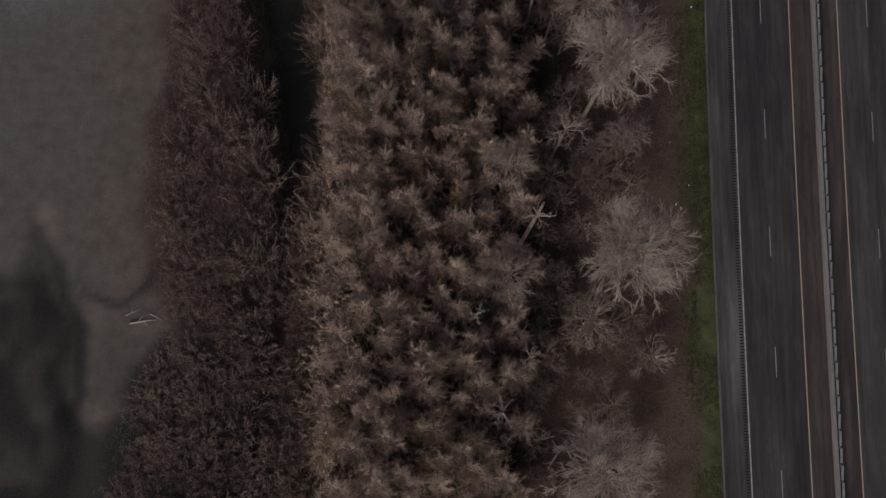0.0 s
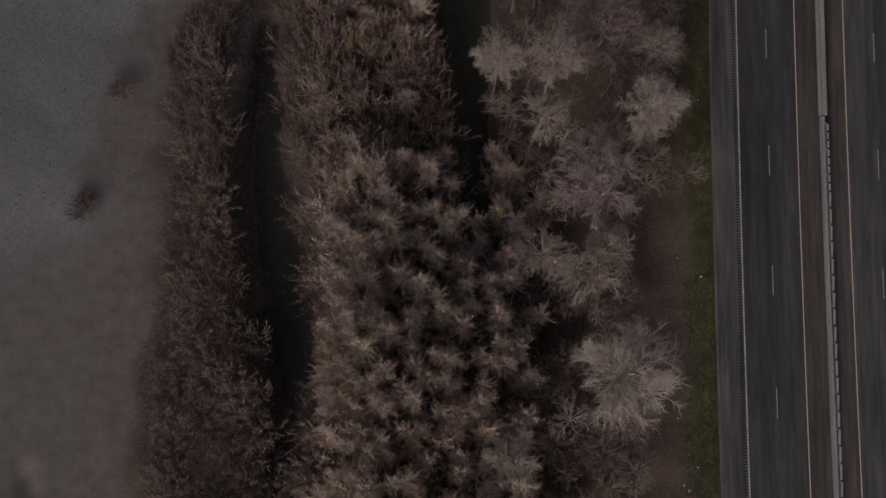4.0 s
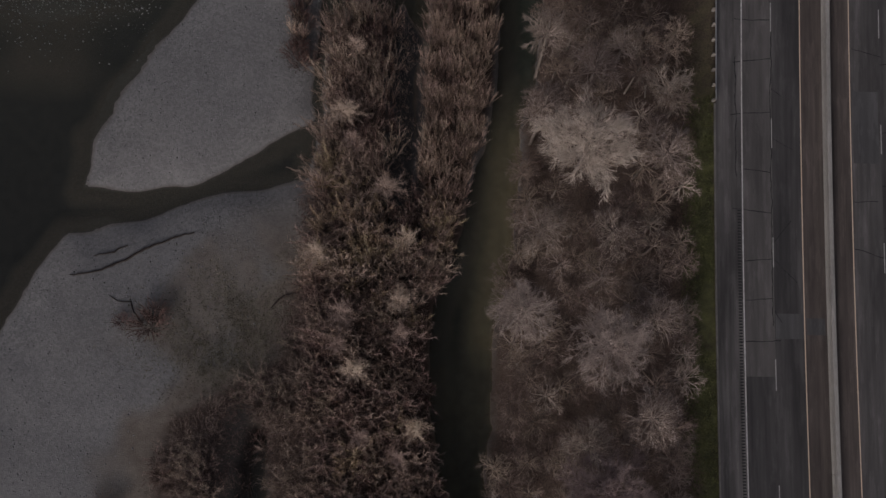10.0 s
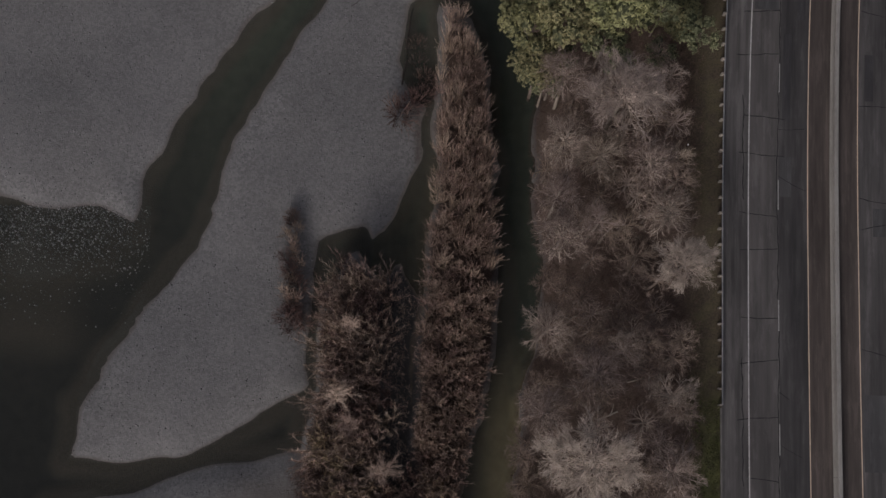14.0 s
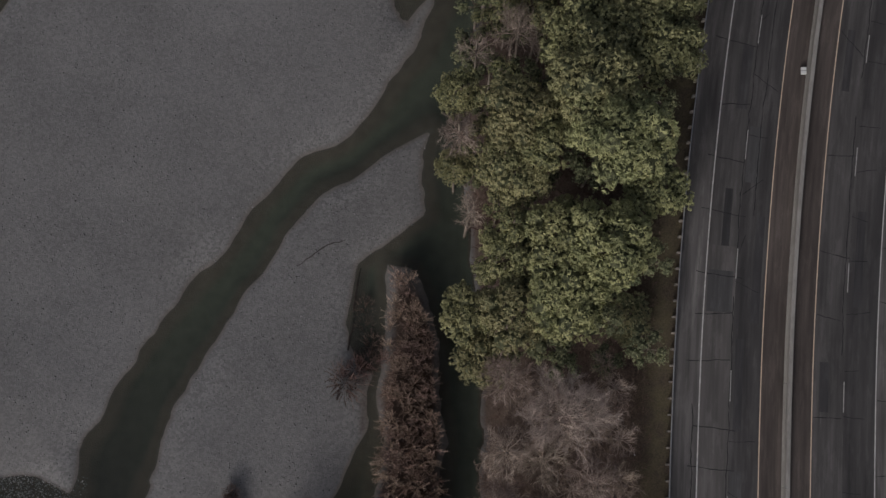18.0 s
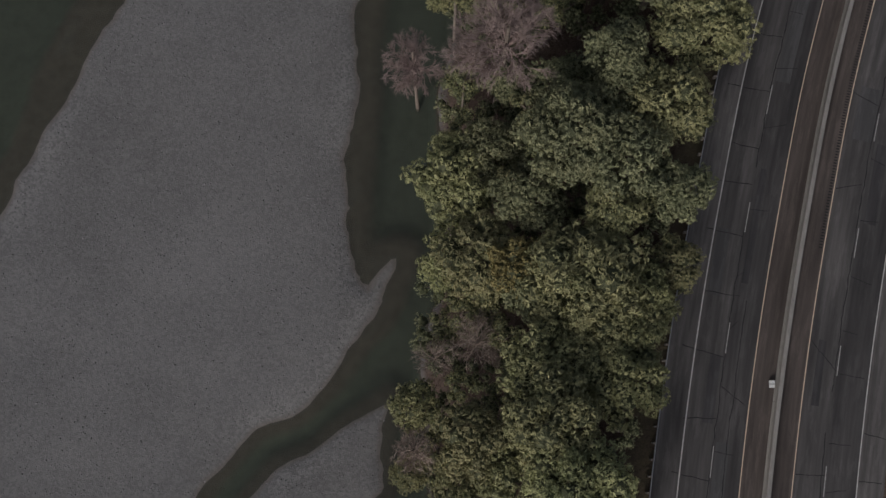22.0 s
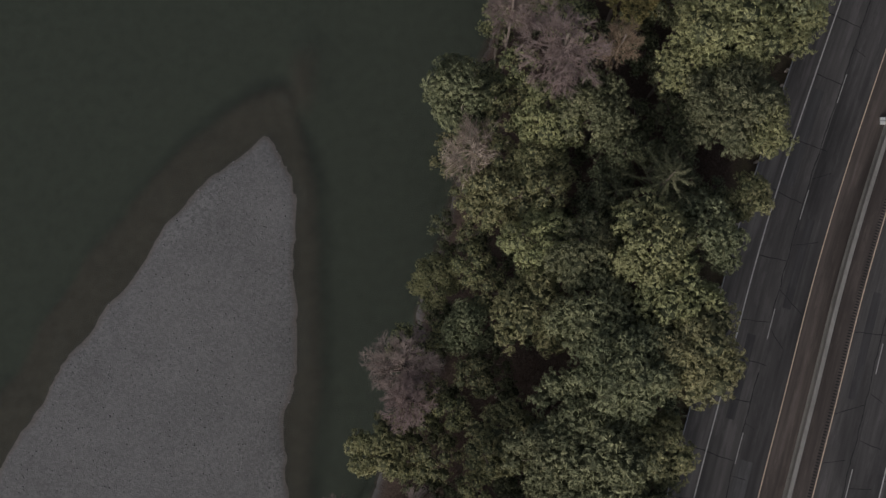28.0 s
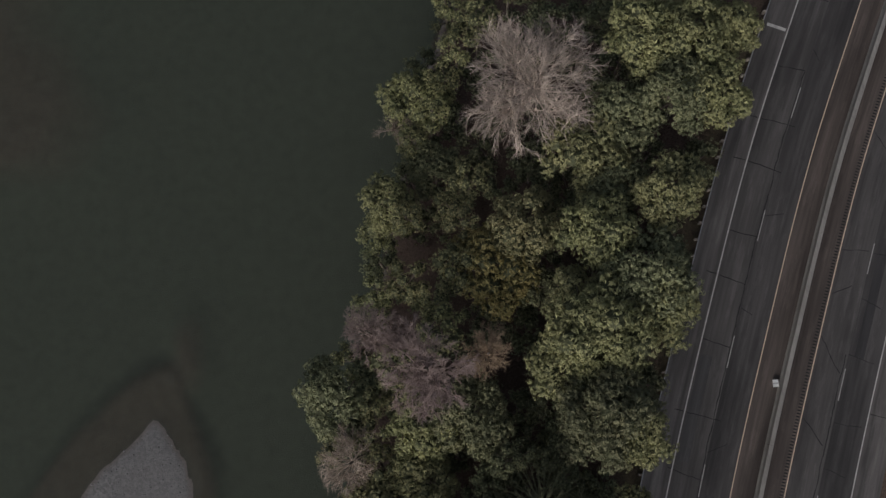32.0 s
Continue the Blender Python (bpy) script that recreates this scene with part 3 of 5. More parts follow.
def build_water():
    m = bpy.data.materials.new("murky_green_water")
    m.use_nodes = True
    n, l = m.node_tree.nodes, m.node_tree.links
    b = n["Principled BSDF"]
    place = n.new("ShaderNodeNewGeometry")
    xyz = n.new("ShaderNodeSeparateXYZ")
    l.new(place.outputs["Position"], xyz.inputs[0])
    north = n.new("ShaderNodeMapRange")
    north.inputs[1].default_value, north.inputs[2].default_value = 95, 175
    l.new(xyz.outputs[1], north.inputs[0])
    pond = n.new("ShaderNodeMapRange")
    pond.inputs[1].default_value, pond.inputs[2].default_value = -13, -4
    l.new(xyz.outputs[0], pond.inputs[0])
    either = n.new("ShaderNodeMath")
    either.operation = "MAXIMUM"
    l.new(north.outputs[0], either.inputs[0])
    l.new(pond.outputs[0], either.inputs[1])
    silt = n.new("ShaderNodeMix")
    silt.data_type = "RGBA"
    silt.inputs[6].default_value, silt.inputs[7].default_value = (0.03, 0.031, 0.031, 1), (0.06, 0.064, 0.055, 1)
    l.new(either.outputs[0], silt.inputs[0])
    l.new(silt.outputs[2], b.inputs["Base Color"])
    b.inputs["Roughness"].default_value = 0.12
    b.inputs["IOR"].default_value = 1.33
    tr = n.new("ShaderNodeBsdfTransparent")
    tr.inputs[0].default_value = (0.7, 0.74, 0.68, 1)
    mx = n.new("ShaderNodeMixShader")
    mx.inputs[0].default_value = 0.42
    l.new(tr.outputs[0], mx.inputs[1])
    l.new(b.outputs[0], mx.inputs[2])
    l.new(mx.outputs[0], n["Material Output"].inputs[0])
    noise_ = n.new("ShaderNodeTexNoise")
    noise_.inputs["Scale"].default_value = 1.2
    noise_.inputs["Detail"].default_value = 4
    bp = n.new("ShaderNodeBump")
    bp.inputs["Strength"].default_value = 0.12
    l.new(noise_.outputs[0], bp.inputs["Height"])
    l.new(bp.outputs[0], b.inputs["Normal"])
    s = Shape()
    s.add([(-1500, -1500, WATER), (260, -1500, WATER), (260, 1800, WATER), (-1500, 1800, WATER)], [(0, 1, 2, 3)])
    ob = part("river_water", s, m)
    ob.visible_shadow = False
    tagged(ob, "still murky green river water round the gravel bars", "river", kind="structure")


build_water()

# ---- road ----
ROAD0, ROAD1 = -60, 420
highway = tagged(new("highway"), "worn divided highway with two lanes each way", "road", kind="structure")


def measured(ob, o0, o1, y0, y1):
    """Stores each point's distance across and along the road, for its surface."""
    n = len(ob.data.vertices) // 4
    for key, v in (("off", np.tile([o0, o1, o1, o0], n)), ("along", np.repeat(np.linspace(y0, y1, n), 4))):
        ob.data.attributes.new(key, "FLOAT", "POINT").data.foreach_set("value", v.astype(np.float32))
    return ob


def lane(name, o0, o1, mat, y0=ROAD0, y1=ROAD1, label=""):
    s = Shape()
    ribbon(s, y0, y1, o0, o1, -0.35, 0.0)
    return measured(part(name, s, mat, highway, label), o0, o1, y0, y1)


lane("shoulder", -3.15, -0.02, M_SHOULDER)
lane("traffic_lane", -0.02, 3.62, M_ASPHALT, ROAD0, 92)
lane("traffic_lane", -0.02, 3.62, M_ASPHALT_PALE, 92, 182)
lane("traffic_lane", -0.02, 3.62, M_ASPHALT_OLD, 182, ROAD1)
lane("traffic_lane", 3.62, 7.25, M_ASPHALT)
lane("median_shoulder", 7.25, 9.85, M_MEDIAN)
lane("median_shoulder", 9.85, 13.2, M_MEDIAN)
lane("traffic_lane", 13.2, 16.9, M_ASPHALT_OLD)
lane("traffic_lane", 16.9, 20.6, M_ASPHALT)
lane("shoulder", 20.6, 23.8, M_SHOULDER)


def stripe(name, off, mat, width):
    s = Shape()
    ribbon(s, ROAD0, ROAD1, off - width / 2, off + width / 2, -0.01, 0.006)
    part(name, s, mat, highway)


stripe("edge_line", 0.0, M_WHITE, 0.15)
stripe("yellow_line", 7.15, M_YELLOW, 0.12)
stripe("yellow_line", 13.2, M_YELLOW, 0.12)
stripe("edge_line", 20.65, M_WHITE, 0.13)


def dash_mesh(y, off):
    s = Shape()
    ribbon(s, y, y + 3.66, off - 0.055, off + 0.055, -0.01, 0.006, 1.9)
    part("lane_dash", s, M_DASH, highway)


for k in range(-5, 27):
    dash_mesh(2.6 + 14.63 * k, 3.6)
    dash_mesh(2.2 + 14.63 * k, 16.9)

s = Shape()
ribbon(s, -60, 125, -3.35, -3.18, -0.3, 0.07)
part("kerb", s, M_KERB, highway, "low weathered concrete kerb")
for o, a, b in ((-0.42, -20, 112), (12.8, 222, 345)):
    s = Shape()
    y = a
    while y < b:
        ribbon(s, y, y + 0.16, o - 0.2, o + 0.2, -0.01, 0.008, 1)
        y += 0.36
    tagged(part("rumble_strip", s, M_CRACK, highway, "dark milled rumble grooves"), kind="stuff")

# sealed cracks and patches
rng = random.Random(5)
for a, b, o0, o1, mat in ((96.5, 99.5, 3.7, 7.1, M_PATCH), (97.0, 99.0, 7.4, 9.6, M_PATCH), (150.5, 155.5, 3.75, 5.2, M_PATCH), (174, 179, 0.3, 3.3, M_PATCH),
                          (190, 197, 3.8, 5.4, M_PATCH), (118, 127, 13.5, 16.6, M_PATCH), (146, 149.5, 15.0, 16.7, M_PATCH), (214, 222, 0.4, 1.9, M_PATCH), (241, 252, 3.9, 5.6, M_PATCH), (236, 243, 14.2, 16.6, M_PATCH), (284, 296, 0.3, 1.7, M_PATCH),
                          (160, 171, 4.0, 5.0, M_PATCH_DARK), (173, 186, 5.6, 6.6, M_PATCH_DARK), (182, 189, 1.6, 2.5, M_PATCH_DARK), (163, 169, 14.0, 15.1, M_PATCH_DARK), (176, 188, 17.6, 18.6, M_PATCH_DARK), (199, 207, 1.9, 3.2, M_PATCH_DARK),
                          (203, 211, 14.3, 15.2, M_PATCH_DARK), (216, 230, 4.2, 5.0, M_PATCH_DARK), (226, 236, 17.4, 18.8, M_PATCH_DARK), (256, 266, 1.2, 2.2, M_PATCH_DARK), (262, 275, 14.4, 15.4, M_PATCH_DARK), (270, 281, 4.4, 5.4, M_PATCH_DARK), (300, 314, 17.6, 18.7, M_PATCH_DARK)):
    s = Shape()
    ribbon(s, a, b, o0, o1, -0.01, 0.003)
    measured(part("pavement_patch", s, mat, highway), o0, o1, a, b)


def crack(y0, o0, y1, o1, w=0.05):
    s = Shape()
    n = max(3, int(math.hypot(y1 - y0, o1 - o0) / 0.5))
    v, f = [], []
    dy, do = y1 - y0, o1 - o0
    k = math.hypot(dy, do)
    jo = 0
    for i in range(n + 1):
        t = i / n
        jo = 0.7 * jo + rng.uniform(-0.07, 0.07)
        y, o = y0 + dy * t + jo * abs(do) / k, o0 + do * t + jo * abs(dy) / k
        ww = w * rng.uniform(0.5, 1.2)
        for sg in (-1, 1):
            v.append((*road(y - sg * ww * do / k, o + sg * ww * dy / k), 0.004))
    f = [(2 * i, 2 * i + 1, 2 * i + 3, 2 * i + 2) for i in range(n)]
    s.add(v, f)
    part("crack", s, M_CRACK, highway)


y = 96
while y < 345:
    crack(y, -0.3 + rng.uniform(-1.5, 0.3), y + rng.uniform(-0.6, 0.6), 3.5 + rng.choice([0, 0, 0.8]), 0.05)
    if rng.random() < 0.55:
        crack(y + rng.uniform(2, 5), 3.6, y + rng.uniform(2, 5), rng.uniform(4.4, 7.0), 0.04)
    if rng.random() < 0.6:
        crack(y + rng.uniform(0, 4), 13.4, y + rng.uniform(0, 4), rng.uniform(15.5, 17.2), 0.05)
    y += rng.uniform(4.2, 8.5)
y = 104
while y < 345:
    crack(y, 16.9, y + rng.uniform(-0.8, 0.8), rng.uniform(18.5, 20.6), 0.045)
    if rng.random() < 0.5:
        crack(y + 2, 20.5, y + 2 + rng.uniform(-0.5, 0.5), 23.5, 0.045)
    y += rng.uniform(4.5, 9)
for a, b, o in ((98, 135, 3.45), (138, 176, 3.5), (180, 225, 3.5), (230, 262, 3.55), (268, 330, 3.5), (116, 131, -0.75), (150, 163, -0.6), (170, 200, 16.5), (205, 245, 16.6), (250, 300, 16.5), (186, 214, 5.2)):
    crack(a, o, b, o + rng.uniform(-0.2, 0.2), 0.055)

# ---- median barrier ----
barrier = tagged(new("median_barrier"), "pale concrete median barrier along the highway", "barrier")


def barrier_run(y0, y1, name, prof, mat, parent, label=""):
    s = Shape()
    n = max(1, int((y1 - y0) / 2.5))
    v = []
    for k in range(n + 1):
        y = y0 + (y1 - y0) * k / n
        v += [(*road(y, o), z) for o, z in prof]
    m = len(prof)
    f = [(k * m + i, k * m + i + 1, (k + 1) * m + i + 1, (k + 1) * m + i) for k in range(n) for i in range(m - 1)]
    f += [tuple(range(m))[::-1], tuple(n * m + i for i in range(m))]
    s.add(v, f)
    return part(name, s, mat, parent, label)


PROF = [(9.8, -0.02), (9.82, 0.1), (9.98, 0.35), (10.06, 1.03), (10.1, 1.06), (10.52, 1.06), (10.56, 1.03), (10.64, 0.35), (10.8, 0.1), (10.82, -0.02)]
y = 68.5
while y < 410:
    barrier_run(y + 0.01, y + 12.17, "barrier_section", PROF, M_CONCRETE, barrier)
    y += 12.2
old_rail = tagged(new("median_guardrail"), "weathered low median wall with a jointed steel rail beside it", "guardrail")
barrier_run(-60, 68.3, "wall", [(9.86, -0.02), (9.9, 0.75), (9.94, 0.8), (10.26, 0.8), (10.3, 0.75), (10.34, -0.02)], M_CONCRETE, old_rail)
y = -58.0
k = 0
while y < 67.5:
    short = y > 59
    ln = 0.75 if short else 1.72
    s = Shape()
    sk = 0.05 * (k % 3 - 1)
    x0, yy = road(y, 10.62)
    s.box((-0.14, -ln / 2, 0.28), (0.14, ln / 2, 0.74), Matrix.Translation((x0, y + ln / 2, 0)) @ Matrix.Rotation(-0.05 + sk * 0.4, 4, "Z"))
    part("rail_panel", s, M_STEEL, old_rail)
    s = Shape()
    s.box((-0.1, -0.1, -0.1), (0.1, 0.1, 0.7), Matrix.Translation((x0 - 0.18, y + ln + 0.12, 0)))
    part("post", s, M_POST, old_rail)
    y += ln + 0.3
    k += 1

# ---- roadside guardrail ----
guard = tagged(new("roadside_guardrail"), "galvanised steel guardrail on posts along the wooded bank", "guardrail")
y = 125.3
while y < 345:
    s = Shape()
    e = min(y + 3.81, 346)
    v = []
    prof = [(-3.24, 0.42), (-3.17, 0.47), (-3.24, 0.55), (-3.24, 0.6), (-3.17, 0.68), (-3.24, 0.73)]
    v = [(*road(t, o), z) for t in (y, e) for o, z in prof] + [(*road(t, o - 0.035), z) for t in (y, e) for o, z in prof]
    m = len(prof)
    f = [(i, i + 1, m + i + 1, m + i) for i in range(m - 1)] + [(2 * m + i + 1, 2 * m + i, 3 * m + i, 3 * m + i + 1) for i in range(m - 1)]
    f += [(m - 1, 3 * m - 1, 4 * m - 1, 2 * m - 1), (0, m, 3 * m, 2 * m)]
    s.add(v, f)
    part("rail", s, M_STEEL, guard)
    for q in (y, y + 1.905):
        px_, py_ = road(q, -3.48)
        s = Shape()
        s.box((-0.16, -0.1, -0.6), (0.2, 0.1, 0.78), Matrix.Translation((px_, py_, 0)))
        part("post", s, M_POST, guard)
    y += 3.81


def marker_box(y, off, z):
    t = tagged(new("barrier_marker"), "white box marker on the road beside the concrete median barrier", "marker", group="markers on the median barrier")
    x0, y0 = road(y, off)
    t.location = (x0, y0, z)
    s = Shape()
    s.box((-0.3, -0.42, 0.16), (0.3, 0.42, 0.5))
    part("housing", s, M_PANEL, t)
    s = Shape()
    s.box((-0.1, -0.1, 0), (0.1, 0.1, 0.16))
    part("foot", s, M_STEEL, t)
    s = Shape()
    s.box((-0.32, -0.06, 0.3), (0.32, 0.06, 0.52))
    part("strap", s, M_STEEL, t)


marker_box(204.7, 9.4, 0.0)
marker_box(294.9, 9.4, 0.0)

# ---- trees ----
def bough(rs, start, way, length, bend, n=3):
    """A bending line of n + 1 points."""
    pts, w = [np.array(start, float)], unit(np.array(way, float))
    for k in range(n):
        w = unit(w + rs.normal(0, bend, 3))
        pts.append(pts[-1] + w * length / n)
    return np.array(pts)


def spread(rs, w, angle):
    """A direction at about that angle from w."""
    a = unit(cross(w, rs.normal(0, 1, 3)))
    return unit(math.cos(angle) * w + math.sin(angle) * a)


def bare_tree(seed, mat, limbs=21, kids=(5, 6, 7), lift=0.75, thick=1.0, high=1.7):
    """A leafless tree of crown radius 1: trunk, limbs, branches and twigs. Its crown lies between high - 1.1 and high."""
    rs = np.random.RandomState(seed)
    t = new("bare_tree")
    fork = high - 1.0
    s = Shape()
    lean = rs.normal(0, 0.05, 2)
    top = np.array([lean[0], lean[1], fork])
    s.tube([(0, 0, -0.15), (0, 0, 0.0), (lean[0] * 0.5, lean[1] * 0.5, fork * 0.5), top, top + (0.02, 0, 0.2)], np.array([0.085, 0.07, 0.055, 0.045, 0.03]) * thick, 7)
    part("trunk", s, M_TRUNK, t, smooth=True)
    s, tw = Shape(), Shape()
    heart = top + (0, 0, -0.25)
    s.tube([top - (0, 0, 0.05), top + (0.02, 0.02, 0.3), top + (0, 0, 0.62)], np.array([0.04, 0.026, 0.01]) * thick, 5)
    for i in range(limbs):
        a = i * 2.39996 + rs.normal(0, 0.3)
        out = 1.15 * math.sqrt((i + 0.3) / limbs)
        w = unit(np.array([math.cos(a) * out, math.sin(a) * out, lift * (0.75 + 0.6 * rs.rand())]))
        L = (0.5 + 0.45 * out) * (0.75 + 0.45 * rs.rand())
        p = bough(rs, top + (0, 0, 0.45 - 0.5 * out + 0.1 * rs.rand()), w, L, 0.15, 4)
        s.tube(p, np.array([0.023, 0.018, 0.013, 0.009, 0.004]) * thick, 4)
        for j in range(kids[0]):
            q = 0.2 + 0.8 * (j + rs.rand()) / kids[0]
            k = min(3, int(q * 4))
            st = p[k] + (p[k + 1] - p[k]) * (q * 4 - k)
            w2 = unit(spread(rs, unit(p[k + 1] - p[k]), 0.6 + 0.55 * rs.rand()) + 0.22 * unit(st - heart))
            p2 = bough(rs, st, w2, 0.52 * (1.15 - 0.4 * q) * (0.7 + 0.5 * rs.rand()), 0.16, 3)
            s.tube(p2, np.array([0.0092, 0.0075, 0.0055, 0.003]) * thick, 3)
            for m in range(kids[1]):
                q2 = 0.2 + 0.8 * (m + rs.rand()) / kids[1]
                k2 = min(2, int(q2 * 3))
                st2 = p2[k2] + (p2[k2 + 1] - p2[k2]) * (q2 * 3 - k2)
                w3 = unit(spread(rs, unit(p2[k2 + 1] - p2[k2]), 0.45 + 0.45 * rs.rand()) + 0.36 * unit(st2 - heart))
                p3 = bough(rs, st2, w3, 0.24 * (0.6 + 0.6 * rs.rand()), 0.15, 2)
                s.tube(p3, np.array([0.006, 0.0045, 0]) * thick, 3)
                for o in range(kids[2]):
                    q3 = 0.15 + 0.85 * (o + rs.rand()) / kids[2]
                    k3 = min(1, int(q3 * 2))
                    st3 = p3[k3] + (p3[k3 + 1] - p3[k3]) * (q3 * 2 - k3)
                    w4 = unit(spread(rs, unit(p3[k3 + 1] - p3[k3]), 0.35 + 0.45 * rs.rand()) + 0.34 * unit(st3 - heart))
                    tw.twig(st3, st3 + w4 * 0.2 * (0.5 + 0.8 * rs.rand()), 0.0046 * thick)
    for q in (s, tw):
        for k, v in enumerate(q.v):
            d = v - heart
            n = np.linalg.norm(d, axis=1, keepdims=True)
            q.v[k] = heart + d * np.where(n > 0.95, (0.95 + (n - 0.95) * 0.5) / np.maximum(n, 0.01), 1)
    part("branchwork", s, M_LIMB if mat is M_TWIG else mat, t)
    part("twig_crown", tw, M_SPRAY if mat is M_TWIG else M_TWIG if mat is M_PALE else M_DRY if mat is M_SHOOT else mat, t)
    return t


def slim_tree(seed, mat):
    """A tall narrow leafless tree of crown radius 1 and height 10: a slender stem, steep boughs and fine upswept shoots."""
    rs = np.random.RandomState(seed)
    t = new("young_tree")
    s = Shape()
    stem = bough(rs, (0, 0, -0.1), (0, 0, 1), 9.3, 0.035, 6)
    s.tube(stem, [0.1, 0.085, 0.07, 0.055, 0.04, 0.025, 0.01], 5)
    part("trunk", s, M_TRUNK, t, smooth=True)
    tw = Shape()
    n = 58
    for i in range(n):
        q = 0.3 + 0.69 * (i / n) ** 0.8
        k = min(5, int(q * 6))
        st = stem[k] + (stem[k + 1] - stem[k]) * (q * 6 - k)
        a = i * 2.4 + rs.rand()
        r = min(1.0, 0.3 + (1.08 - q) * 2.0) * (0.45 + 0.65 * rs.rand())
        w = unit(np.array([math.cos(a), math.sin(a), 0.8 + 1.3 * rs.rand()]))
        p = bough(rs, st, w, r * 1.75, 0.2, 2)
        tw.tube(p, [0.018, 0.011, 0.0], 3)
        for j in range(24):
            q2 = 0.15 + 0.85 * (j + rs.rand()) / 24
            k2 = min(1, int(q2 * 2))
            st2 = p[k2] + (p[k2 + 1] - p[k2]) * (q2 * 2 - k2)
            w2 = unit(spread(rs, unit(p[k2 + 1] - p[k2]), 0.35 + 0.6 * rs.rand()) + (0, 0, 0.25))
            tw.twig(st2, st2 + w2 * 0.62 * (0.4 + 0.8 * rs.rand()), 0.0155)
    part("crown", tw, mat, t)
    return t


def cane(seed, mat, stems=22, name="willow_cane", foot_=0.45, width=0.017):
    """A tall leafless willow of radius 1 and height 5: a sheaf of steep canes, each with side shoots."""
    rs = np.random.RandomState(seed)
    t = new(name)
    s = Shape()
    for i in range(stems):
        a, o = rs.rand() * 6.28, math.sqrt(rs.rand())
        foot = np.array([foot_ * o * math.cos(a), foot_ * o * math.sin(a), -0.05])
        w = unit(np.array([math.cos(a) * o * 0.28, math.sin(a) * o * 0.28, 1.0]))
        p = bough(rs, foot, w, 3.0 + 2.0 * rs.rand(), 0.07, 4)
        s.tube(p, [0.034, 0.027, 0.02, 0.013, 0.0], 3)
        for j in range(22):
            q = 0.25 + 0.73 * (j + rs.rand()) / 22
            k = min(3, int(q * 4))
            st = p[k] + (p[k + 1] - p[k]) * (q * 4 - k)
            w2 = unit(spread(rs, unit(p[k + 1] - p[k]), 0.3 + 0.6 * rs.rand()) + (0, 0, 0.2))
            s.twig(st, st + w2 * 0.7 * (0.4 + 0.8 * rs.rand()), width)
    part("crown", s, mat, t)
    return t


def shrub(seed, mat, stems=44, spread_=0.55, name="willow_shrub"):
    """A leafless shrub of radius about 1 and height about 1.7: many shoots from one foot."""
    rs = np.random.RandomState(seed)
    t = new(name)
    s = Shape()
    for i in range(stems):
        a, o = rs.rand() * 6.28, spread_ * math.sqrt(rs.rand())
        foot = np.array([0.8 * o * math.cos(a), 0.8 * o * math.sin(a), -0.05])
        w = unit(np.array([math.cos(a) * o * 1.3 + 0.1, math.sin(a) * o * 1.3 + 0.12, 1.0]))
        p = bough(rs, foot, w, 0.9 + 0.85 * rs.rand(), 0.16, 3)
        s.tube(p, [0.018, 0.014, 0.01, 0.0], 3)
        for j in range(9):
            q2 = 0.3 + 0.65 * (j + rs.rand()) / 9
            k2 = min(2, int(q2 * 3))
            st2 = p[k2] + (p[k2 + 1] - p[k2]) * (q2 * 3 - k2)
            w2 = unit(spread(rs, unit(p[k2 + 1] - p[k2]), 0.5) + (0, 0, 0.2))
            s.twig(st2, st2 + w2 * 0.36 * (0.5 + 0.8 * rs.rand()), 0.015)
    part("crown", s, mat, t)
    return t


def leaf(shape, c, nrm, size, rs):
    a = unit(cross(nrm, rs.normal(0, 1, 3)))
    b = cross(nrm, a)
    shape.add([c - a * size, c + b * size * 0.36 + nrm * size * 0.16, c + a * size, c - b * size * 0.36 + nrm * size * 0.16], [(0, 1, 2), (0, 2, 3)])


def dome(shape, c, r, rs):
    """A rough low hull inside a lobe of foliage, standing in for the shade there."""
    ring = [(math.cos(k * math.pi / 3), math.sin(k * math.pi / 3)) for k in range(6)]
    v = [(0, 0, 1.0)] + [(a * 0.75, b * 0.75, 0.6) for a, b in ring] + [(a, b, -0.1) for a, b in ring] + [(0, 0, -0.6)]
    v = np.array(v) * r * rs.uniform(0.8, 1.1, (14, 1)) + c
    f = [(0, 1 + k, 1 + (k + 1) % 6) for k in range(6)] + [(1 + k, 7 + k, 7 + (k + 1) % 6, 1 + (k + 1) % 6) for k in range(6)] + [(7 + k, 13, 7 + (k + 1) % 6) for k in range(6)]
    shape.add(v, f)


